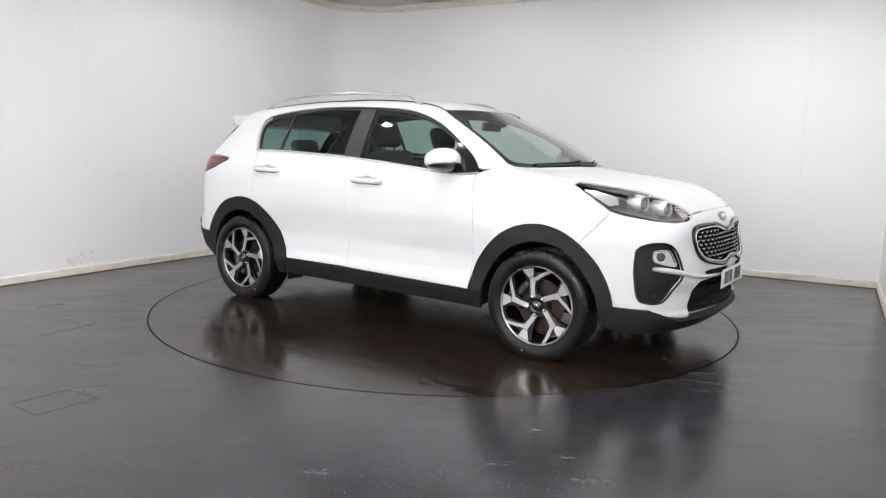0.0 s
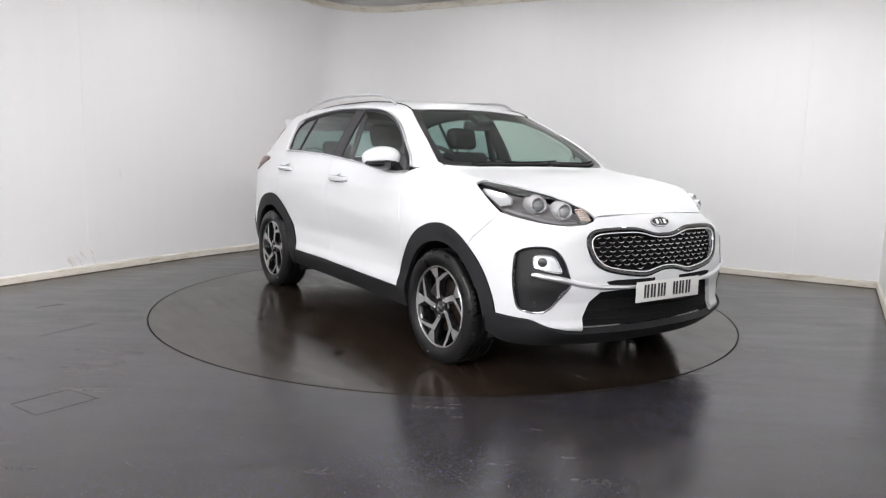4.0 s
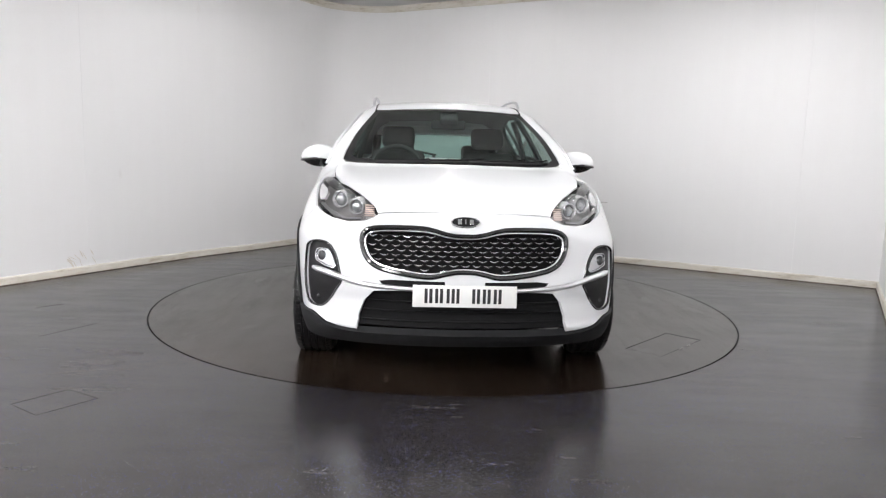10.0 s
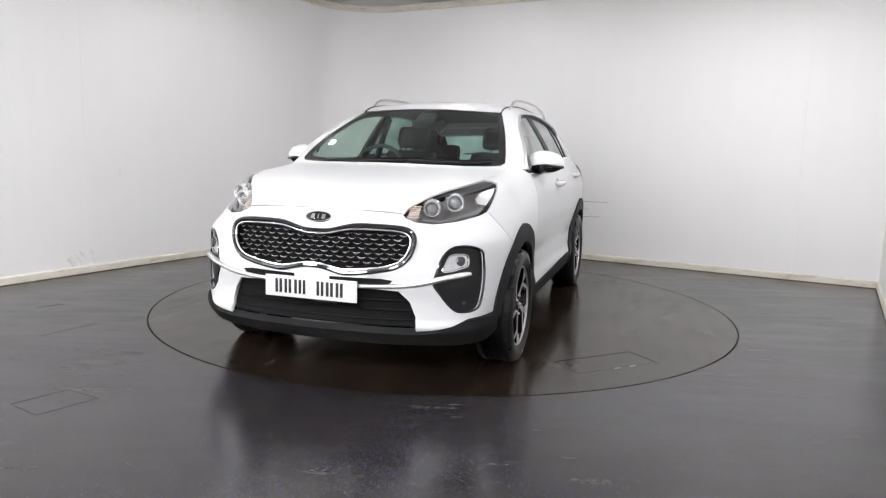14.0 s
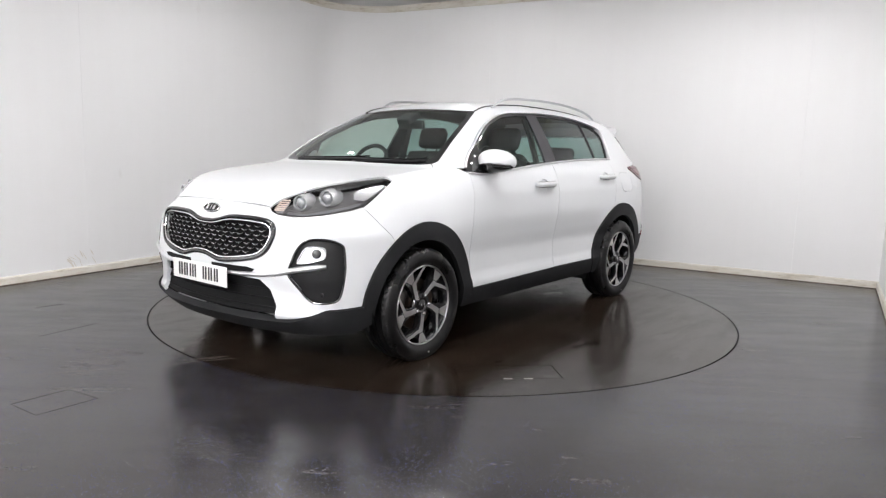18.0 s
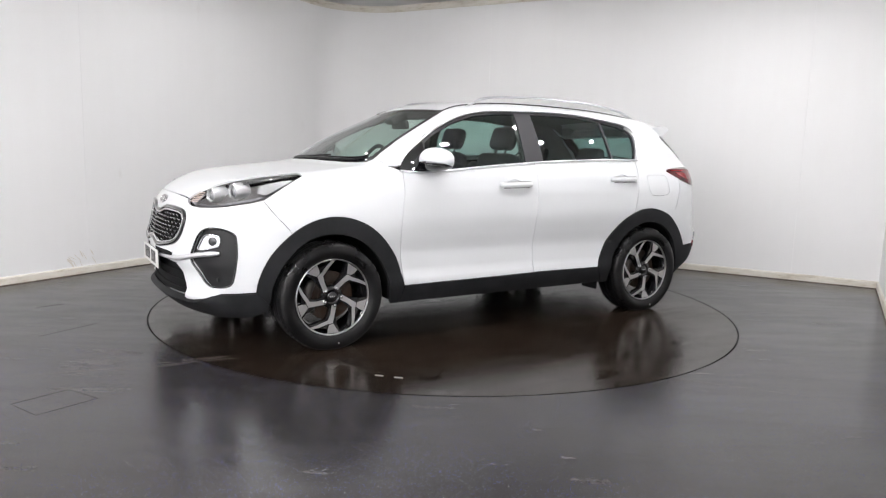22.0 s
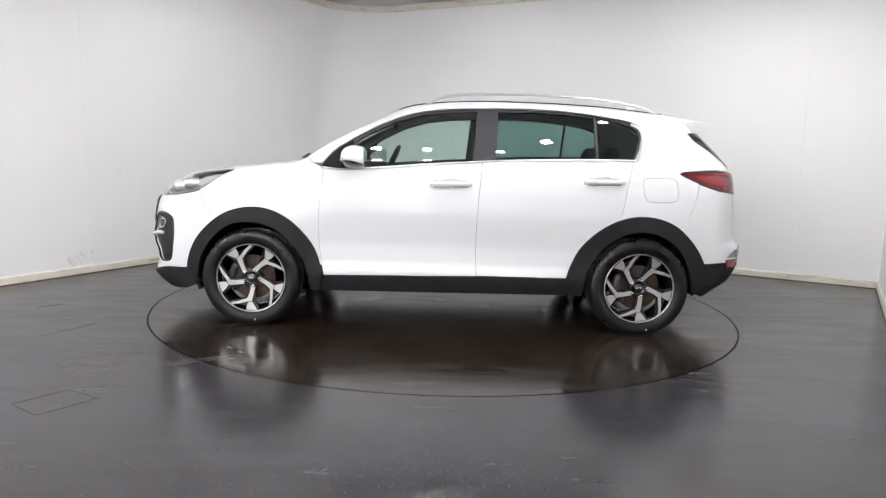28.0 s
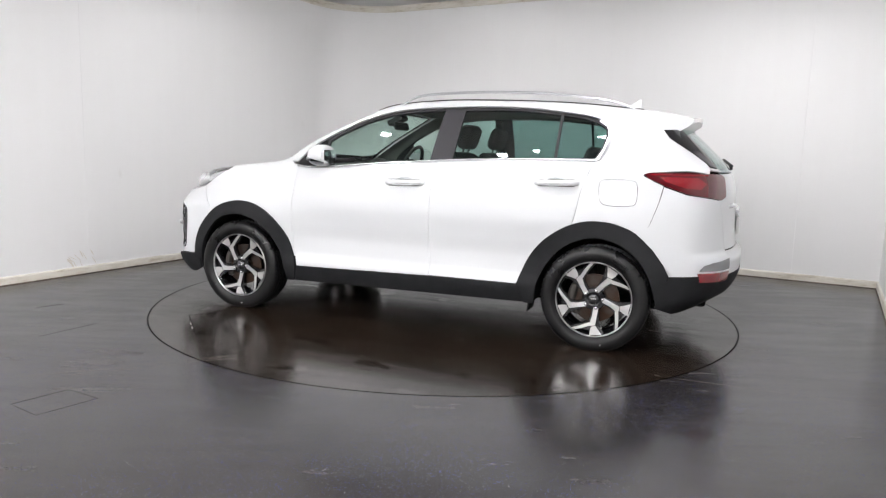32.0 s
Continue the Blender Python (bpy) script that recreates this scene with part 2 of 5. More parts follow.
# skirting: a bevelled board along the curved wall and the side wall
def skirting(name, pts, normals, label):
    prof = [(0.0, 0.0), (0.018, 0.0), (0.018, 0.060), (0.012, 0.071), (0.0, 0.073)]
    verts, faces = [], []
    for (a, b), (oa, ob) in zip(pts, normals):
        for d, z in prof:
            verts.append(room(a - oa * d, b - ob * d, z))
    k = len(prof)
    for i in range(len(pts) - 1):
        for j in range(k):
            j2 = (j + 1) % k
            faces.append((i * k + j, (i + 1) * k + j, (i + 1) * k + j2, i * k + j2))
    faces += [tuple(range(k)), tuple(range((len(pts) - 1) * k, len(pts) * k))]
    me = mesh_of(name, verts, faces, M_SKIRT)
    return tagged(new(name, me), label, "skirting", kind="structure")


M_BASE_STRIP = mat("dark_mottled_strip", (0.045, 0.033, 0.024), 0.7)
n = Nodes(M_BASE_STRIP)
n.link(n.ramp(n.noise(n.coords(), 3.0, 6, 0.7), [(0.35, (0.018, 0.014, 0.011)), (0.65, (0.16, 0.12, 0.085))]), n.b.inputs["Base Color"])


def base_strip(pts, normals):
    """A narrow dark mottled strip where the skirting meets the floor."""
    verts, faces = [], []
    for (a, b), (oa, ob) in zip(pts, normals):
        for d, z in ((0.016, 0.0085), (0.0225, 0.007), (0.028, 0.0)):
            verts.append(room(a - oa * d, b - ob * d, z))
    for i in range(len(pts) - 1):
        for j in range(2):
            faces.append((i * 3 + j, (i + 1) * 3 + j, (i + 1) * 3 + j + 1, i * 3 + j + 1))
    return tagged(new("trim", mesh_of("trim", verts, faces, M_BASE_STRIP)), "narrow dark mottled strip under the skirting", "trim", kind="structure")


base_strip(_line, outs(_line))
base_strip([(WIDTH, 0.02), (WIDTH, LENGTH)], [(1, 0), (1, 0)])
skirting("baseboard", _line, outs(_line), "scuffed off-white skirting board along the wall")
skirting("baseboard", [(WIDTH, 0.02), (WIDTH, LENGTH)], [(1, 0), (1, 0)], "scuffed cream skirting board along the side wall")

# ceiling board with a cove strip set on the wall below it
_c = [room(-0.12, LENGTH + 0.12, CEIL), room(WIDTH + 0.12, LENGTH + 0.12, CEIL), room(WIDTH + 0.12, -0.12, CEIL), room(-0.12, -0.12, CEIL)]
_c += [p + Vector((0, 0, 0.12)) for p in _c]
tagged(new("ceiling", mesh_of("ceiling", _c, [(0, 1, 2, 3), (7, 6, 5, 4), (0, 4, 5, 1), (1, 5, 6, 2), (2, 6, 7, 3), (3, 7, 4, 0)], M_CEIL)), "grey textured ceiling board", "ceiling", kind="structure")


def cove():
    prof = [(0.0, -0.085), (0.012, -0.085), (0.016, -0.075), (0.02, -0.004), (0.0, -0.004)]
    verts, faces = [], []
    o = outs(_line)
    for (a, b), (oa, ob) in zip(_line, o):
        for d, z in prof:
            verts.append(room(a - oa * d, b - ob * d, CEIL + z))
    k = len(prof)
    for i in range(len(_line) - 1):
        for j in range(k):
            j2 = (j + 1) % k
            faces.append((i * k + j, (i + 1) * k + j, (i + 1) * k + j2, i * k + j2))
    return tagged(new("trim", mesh_of("trim", verts, faces, M_SKIRT)), "narrow white trim strip under the ceiling", "trim", kind="structure")


cove()

# floor with the round pit of the table cut out of it
R_TABLE = 2.234
GROOVE = 0.009


def ring_floor():
    turns = [2 * math.pi * i / 192 for i in range(192)]
    for a, b in ((-0.12, -0.12), (-0.12, LENGTH + 0.12), (WIDTH + 0.12, -0.12), (WIDTH + 0.12, LENGTH + 0.12)):
        q = room(a, b)
        turns.append(math.atan2(q.y, q.x) % (2 * math.pi))
    turns.sort()
    steps = len(turns)
    inner = [(R_TABLE + GROOVE) * Vector((math.cos(t), math.sin(t), 0)) for t in turns]
    # outer line: where a ray from the centre meets the room's rectangle
    outer = []
    for q in inner:
        d = q.normalized()
        best = 1e9
        a0, b0 = (Vector((0, 0, 0)) - CORNER).dot(V), -(Vector((0, 0, 0)) - CORNER).dot(U)
        da, db = d.dot(V), -d.dot(U)
        for p0, dp, lo, hi in ((a0, da, -0.12, WIDTH + 0.12), (b0, db, -0.12, LENGTH + 0.12)):
            if abs(dp) > 1e-6:
                t = ((hi if dp > 0 else lo) - p0) / dp
                best = min(best, t)
        outer.append(d * best)
    low = [q + Vector((0, 0, -0.05)) for q in inner]
    verts = inner + outer + low
    faces = []
    for i in range(steps):
        j = (i + 1) % steps
        faces.append((i, steps + i, steps + j, j))
        faces.append((i, j, 2 * steps + j, 2 * steps + i))
    me = mesh_of("floor", verts, faces, [M_FLOOR, M_GAP], face_mats=[k % 2 for k in range(len(faces))])
    return tagged(new("floor", me), "dark speckled vinyl floor, damp and glossy", "floor", kind="structure")


ring_floor()
_pit = lathe([(0.001, -0.05), (R_TABLE + 0.03, -0.05)], 96, "z")
tagged(part("ground", _pit, M_GAP, None), "dark bottom of the pit under the turntable", "ground", kind="structure")

# ---------- materials of the car ----------
M_PAINT = mat("white_paint", (0.68, 0.692, 0.705), 0.3, coat=0.5, spec=0.35)
n = Nodes(M_PAINT)
n.bump(n.noise(n.coords(), 350, 2), 0.012, 0.001)
M_CLAD = mat("grey_black_plastic", (0.014, 0.0145, 0.016), 0.6, spec=0.2)
n = Nodes(M_CLAD)
n.bump(n.noise(n.coords(), 500, 2), 0.10, 0.001)
n.link(n.ramp(n.noise(n.coords(), 7, 5), [(0.3, (0.0115, 0.012, 0.013)), (0.7, (0.018, 0.0185, 0.020))]), n.b.inputs["Base Color"])
M_BLACK = mat("gloss_black", (0.010, 0.010, 0.011), 0.08, coat=0.5)
M_SATIN = mat("satin_black", (0.012, 0.012, 0.013), 0.42, spec=0.35)
M_FILM = mat("pillar_film", (0.040, 0.039, 0.043), 0.5, spec=0.25)
M_INNER = mat("inner_black", (0.005, 0.005, 0.0055), 0.8, spec=0.2)
M_CHROME = mat("chrome", (0.80, 0.80, 0.81), 0.08, 1.0)
M_SATCHROME = mat("satin_chrome", (0.55, 0.56, 0.58), 0.25, 1.0)
M_RAIL = mat("rail_alloy", (0.60, 0.60, 0.62), 0.33, 0.85)
M_TRIM = mat("bright_trim", (0.80, 0.80, 0.82), 0.32, 0.85)
M_ALLOY = mat("machined_alloy", (0.52, 0.515, 0.51), 0.30, 0.9)
n = Nodes(M_ALLOY)
n.bump(n.noise(n.coords((1, 1, 1)), 300, 2), 0.05, 0.001)
M_ALLOYDARK = mat("dark_alloy_paint", (0.007, 0.007, 0.008), 0.12, 0.1, coat=0.4)
M_TYRE = mat("tyre_rubber", (0.006, 0.006, 0.0065), 0.5, spec=0.3)
n = Nodes(M_TYRE)
n.link(n.ramp(n.noise(n.coords(), 9, 5), [(0.35, (0.0035, 0.0035, 0.004)), (0.7, (0.0065, 0.0063, 0.0063))]), n.b.inputs["Base Color"])
n.link(n.ramp(n.noise(n.coords(), 4, 5), [(0.4, grey(0.25)), (0.62, grey(0.5))]), n.b.inputs["Roughness"])
M_DISC_RUST = mat("brake_disc", (0.20, 0.15, 0.11), 0.45, 0.8)
n = Nodes(M_DISC_RUST)
n.link(n.ramp(n.noise(n.coords(), 14, 5), [(0.35, (0.055, 0.046, 0.040)), (0.65, (0.045, 0.024, 0.015))]), n.b.inputs["Base Color"])
M_TRIM_IN = mat("dark_interior", (0.018, 0.018, 0.019), 0.6)
M_SEAT = mat("seat_cloth", (0.020, 0.020, 0.022), 0.85)
n = Nodes(M_SEAT)
n.bump(n.noise(n.coords(), 260, 3), 0.3, 0.002)
n.link(n.ramp(n.noise(n.coords(), 40, 3), [(0.3, (0.009, 0.009, 0.010)), (0.7, (0.018, 0.018, 0.020))]), n.b.inputs["Base Color"])
M_LINER = mat("headliner", (0.24, 0.24, 0.23), 0.9)
M_PILLAR_IN = mat("pillar_trim", (0.22, 0.22, 0.21), 0.8)
M_RED = mat("red_lens", (0.21, 0.004, 0.010), 0.05, coat=0.7)
M_REDDARK = mat("dark_red_lens", (0.085, 0.003, 0.006), 0.06, coat=0.6)
M_AMBER = mat("amber_reflector", (0.88, 0.72, 0.64), 0.25, 0.3)
M_PLATE = mat("plate_white", (0.74, 0.74, 0.72), 0.35)
M_INK = mat("plate_black", (0.012, 0.012, 0.013), 0.4)
M_SILVERTXT = mat("silver_badge", (0.75, 0.75, 0.76), 0.2, 0.9)


def glass(name, color, alpha_rough=0.0):
    m = bpy.data.materials.new(name)
    m.use_nodes = True
    t = m.node_tree
    t.nodes.remove(t.nodes["Principled BSDF"])
    tr = t.nodes.new("ShaderNodeBsdfTransparent")
    tr.inputs[0].default_value = (*color, 1)
    gl = t.nodes.new("ShaderNodeBsdfGlossy")
    gl.inputs[0].default_value = (1, 1, 1, 1)
    gl.inputs["Roughness"].default_value = 0.01
    lw = t.nodes.new("ShaderNodeLayerWeight")
    lw.inputs[0].default_value = 0.5
    pw = t.nodes.new("ShaderNodeMath")
    pw.operation, pw.inputs[1].default_value = "POWER", 4.5
    t.links.new(lw.outputs["Facing"], pw.inputs[0])
    fr = t.nodes.new("ShaderNodeMath")
    fr.operation, fr.inputs[1].default_value, fr.inputs[2].default_value = "MULTIPLY_ADD", 0.90, 0.055
    t.links.new(pw.outputs[0], fr.inputs[0])
    mx = t.nodes.new("ShaderNodeMixShader")
    t.links.new(fr.outputs[0], mx.inputs[0])
    t.links.new(tr.outputs[0], mx.inputs[1])
    t.links.new(gl.outputs[0], mx.inputs[2])
    t.links.new(mx.outputs[0], t.nodes["Material Output"].inputs[0])
    return m


M_GLASS = glass("green_tinted_glass", (0.74, 0.87, 0.82))
M_PRIVACY = glass("dark_privacy_glass", (0.40, 0.56, 0.53))
M_CLEAR = glass("clear_lamp_cover", (0.95, 0.955, 0.96))

# ---------- the shape of the car: a smooth solid in the car's own space (x forward, y left, z up) ----------
CAR_OFF = (-0.003, -0.025)


def curve(xs, ys):
    """A smooth line through points, straight beyond its ends."""
    xs, ys = np.array(xs, float), np.array(ys, float)
    d = np.diff(ys) / np.diff(xs)
    m = np.empty(len(xs))
    m[0], m[-1] = d[0], d[-1]
    for i in range(1, len(xs) - 1):
        m[i] = 0 if d[i - 1] * d[i] <= 0 else 2 * d[i - 1] * d[i] / (d[i - 1] + d[i])

    def at(q):
        q = np.asarray(q, float)
        i = np.clip(np.searchsorted(xs, q) - 1, 0, len(xs) - 2)
        h = xs[i + 1] - xs[i]
        t = (q - xs[i]) / h
        tc = np.clip(t, 0, 1)
        r = (2 * tc**3 - 3 * tc**2 + 1) * ys[i] + (tc**3 - 2 * tc**2 + tc) * h * m[i] + (-2 * tc**3 + 3 * tc**2) * ys[i + 1] + (tc**3 - tc**2) * h * m[i + 1]
        return r + np.where(t < 0, t * h * m[0], 0) + np.where(t > 1, (t - 1) * h * m[-1], 0)

    return at


side_mid = curve([0.15, 0.22, 0.30, 0.38, 0.46, 0.56, 0.68, 0.82, 0.94, 1.03, 1.09, 1.15, 1.20, 1.25, 1.35, 1.45, 1.50, 1.60],
                 [0.80, 0.855, 0.895, 0.912, 0.895, 0.893, 0.912, 0.930, 0.925, 0.905, 0.880, 0.839, 0.813, 0.787, 0.729, 0.664, 0.628, 0.553])
side_front = curve([0.15, 0.30, 0.40, 0.60, 0.72, 0.84, 0.92, 1.01, 1.09, 1.15, 1.22, 1.4],
                   [0.83, 0.895, 0.915, 0.930, 0.930, 0.912, 0.886, 0.840, 0.785, 0.735, 0.66, 0.5])
side_rear = curve([0.15, 0.30, 0.40, 0.60, 0.80, 0.95, 1.05, 1.12, 1.20, 1.35, 1.50, 1.60],
                  [0.82, 0.89, 0.915, 0.928, 0.930, 0.920, 0.890, 0.848, 0.785, 0.705, 0.618, 0.55])
nose_x = curve([0.16, 0.24, 0.30, 0.335, 0.37, 0.46, 0.54, 0.60, 0.66, 0.75, 0.82, 0.88, 0.93, 1.0, 1.1],
               [1.99, 2.115, 2.183, 2.207, 2.188, 2.19, 2.212, 2.215, 2.205, 2.19, 2.175, 2.155, 2.125, 2.05, 1.9])
tail_x = curve([0.20, 0.30, 0.38, 0.50, 0.60, 0.66, 0.85, 1.00, 1.10, 1.16, 1.25, 1.35, 1.45, 1.55, 1.7],
               [-1.93, -2.04, -2.15, -2.20, -2.205, -2.165, -2.15, -2.14, -2.12, -2.085, -2.005, -1.90, -1.79, -1.67, -1.48])
top_z = curve([-2.3, -1.9, -1.7, -1.4, -1.1, -0.7, -0.3, 0.0, 0.15, 0.30, 0.40, 0.50, 0.67, 0.85, 1.03, 1.13, 1.20, 1.30, 1.50, 1.75, 1.90, 2.03, 2.10, 2.15, 2.20, 2.3],
              [1.40, 1.505, 1.535, 1.567, 1.594, 1.612, 1.617, 1.605, 1.593, 1.570, 1.538, 1.490, 1.404, 1.311, 1.209, 1.146, 1.125, 1.113, 1.087, 1.048, 1.012, 0.966, 0.932, 0.887, 0.81, 0.6])


nose_taper = curve([0.2, 0.35, 0.6, 0.75, 0.9, 1.1, 1.3], [0.28, 0.30, 0.36, 0.40, 0.78, 0.9, 0.9])


def smax(a, b, k):
    h = np.maximum(k - np.abs(a - b), 0) / k
    return np.maximum(a, b) + h * h * k * 0.25


def sstep(a, b, x):
    t = np.clip((x - a) / (b - a), 0, 1)
    return t * t * (3 - 2 * t)


def shell(x, y, z, inset=0.0):
    """Below 0 inside the body, above 0 outside."""
    ay = np.abs(y)
    wf, wr = sstep(0.70, 1.25, x), sstep(-0.8, -1.5, x)
    ys = side_mid(z) * (1 - wf - wr) + side_front(z) * wf + side_rear(z) * wr
    ys = ys - nose_taper(z) * np.maximum(x - 1.38, 0) ** 2 - 0.12 * np.maximum(-1.45 - x, 0) ** 2 / 0.5
    side = ay - ys
    front = x - (nose_x(z) - 0.34 * ay**2.4)
    rear = (tail_x(z) + 0.30 * ay**2.5) - x
    xs = x + 0.22 * ay**2 * sstep(1.9, 1.1, x) * sstep(-0.4, 0.4, x)
    top = z - (top_z(xs) - 0.035 * (ay / 0.6) ** 2 * sstep(0.8, 0.1, x) - 0.006 * (ay / 0.7) ** 2 * sstep(0.8, 1.4, x))
    a = smax(side, top, 0.06)
    b = smax(front, rear, 0.05)
    return smax(a, b, 0.11) + inset


def cast(o, d, reach=3.2, inset=0.0):
    """Where rays o + t d leave the body, by halving."""
    o, d = np.atleast_2d(o).astype(float), np.atleast_2d(d).astype(float)
    lo, hi = np.zeros(len(o)), np.full(len(o), reach)
    for _ in range(27):
        mid = (lo + hi) / 2
        p = o + d * mid[:, None]
        out = shell(p[:, 0], p[:, 1], p[:, 2], inset) > 0
        hi = np.where(out, mid, hi)
        lo = np.where(out, lo, mid)
    return o + d * hi[:, None]


def normals_at(P):
    e = 1e-3
    g = np.stack([shell(P[:, 0] + (e if i == 0 else 0), P[:, 1] + (e if i == 1 else 0), P[:, 2] + (e if i == 2 else 0))
                  - shell(P[:, 0] - (e if i == 0 else 0), P[:, 1] - (e if i == 1 else 0), P[:, 2] - (e if i == 2 else 0)) for i in range(3)], 1)
    return g / np.linalg.norm(g, axis=1)[:, None]


# places on the body
@functools.lru_cache(None)
def S(x, z):
    return cast([(x, 0, z)], [(0, 1, 0)])[0]


@functools.lru_cache(None)
def F(y, z):
    return cast([(0.5, y, z)], [(1, 0, 0)])[0]


@functools.lru_cache(None)
def B(y, z):
    return cast([(-0.5, y, z)], [(-1, 0, 0)])[0]


@functools.lru_cache(None)
def T(x, y):
    return cast([(x, y, 0.7)], [(0, 0, 1)])[0]


# flat coordinates on the body, by family of rays
FRONT_AXIS, REAR_AXIS, GIRTH, ROLL_Z = 1.25, -1.3, 0.9, 0.60


def flat(fam, P):
    P = np.atleast_2d(P)
    if fam == "V":
        return P[:, :2].copy()
    if fam == "R":
        return np.stack([P[:, 0], np.arctan2(P[:, 2] - ROLL_Z, P[:, 1]) * GIRTH], 1)
    ax = FRONT_AXIS if fam == "H" else REAR_AXIS
    return np.stack([np.arctan2(P[:, 1], np.abs(P[:, 0] - ax)) * GIRTH, P[:, 2]], 1)


def lift(fam, q, inset=0.0):
    q = np.atleast_2d(q)
    z0 = np.zeros(len(q))
    if fam == "V":
        return cast(np.stack([q[:, 0], q[:, 1], z0 + 0.7], 1), np.tile((0, 0, 1.0), (len(q), 1)), inset=inset)
    if fam == "R":
        t = q[:, 1] / GIRTH
        return cast(np.stack([q[:, 0], z0, z0 + ROLL_Z], 1), np.stack([z0, np.cos(t), np.sin(t)], 1), inset=inset)
    t = q[:, 0] / GIRTH
    ax, sg = (FRONT_AXIS, 1.0) if fam == "H" else (REAR_AXIS, -1.0)
    return cast(np.stack([z0 + ax, z0, q[:, 1]], 1), np.stack([sg * np.cos(t), np.sin(t), z0], 1), inset=inset)


def inside(q, poly):
    x, y = q[:, 0], q[:, 1]
    res = np.zeros(len(q), bool)
    for (x1, y1), (x2, y2) in zip(poly, np.roll(poly, -1, 0)):
        c = ((y1 > y) != (y2 > y)) & (x < (x2 - x1) * (y - y1) / (y2 - y1 + 1e-15) + x1)
        res ^= c
    return res


def edge_dist(q, poly):
    best = np.full(len(q), 1e9)
    for a, b in zip(poly, np.roll(poly, -1, 0)):
        ab = b - a
        t = np.clip(((q - a) @ ab) / (ab @ ab + 1e-12), 0, 1)
        best = np.minimum(best, np.linalg.norm(q - (a + t[:, None] * ab), axis=1))
    return best


def shrink(poly, g):
    """The closed line moved inwards by g."""
    if abs(g) < 1e-9:
        return poly
    area = np.sum(poly[:, 0] * np.roll(poly[:, 1], -1) - np.roll(poly[:, 0], -1) * poly[:, 1])
    s = 1 if area > 0 else -1
    out = []
    k = len(poly)
    for i in range(k):
        a, b, c = poly[i - 1], poly[i], poly[(i + 1) % k]
        d1, d2 = (b - a) / (np.linalg.norm(b - a) + 1e-12), (c - b) / (np.linalg.norm(c - b) + 1e-12)
        n1, n2 = s * np.array((-d1[1], d1[0])), s * np.array((-d2[1], d2[0]))
        m = n1 + n2
        out.append(b + m * (g / max(0.45, m @ n1)) if np.linalg.norm(m) > 1e-6 else b + n1 * g)
    return np.array(out)


def dense(poly, h, closed=True):
    out = []
    ends = np.roll(poly, -1, 0) if closed else poly[1:]
    for a, b in zip(poly, ends):
        k = max(1, int(np.ceil(np.linalg.norm(b - a) / h)))
        out += [a + (b - a) * i / k for i in range(k)]
    if not closed:
        out.append(poly[-1])
    return np.array(out)


def rounded(points, n=5, closed=True):
    """A smooth line (Catmull-Rom) through 3D points."""
    P = np.array(points, float)
    k = len(P)
    out = []
    for i in range(k if closed else k - 1):
        a, b, c, d = (P[(i + j - 1) % k] if closed else P[min(max(i + j - 1, 0), k - 1)] for j in range(4))
        for t in np.linspace(0, 1, n, endpoint=False):
            out.append(0.5 * (2 * b + (c - a) * t + (2 * a - 5 * b + 4 * c - d) * t**2 + (3 * b - a - 3 * c + d) * t**3))
    if not closed:
        out.append(P[-1])
    return np.array(out)


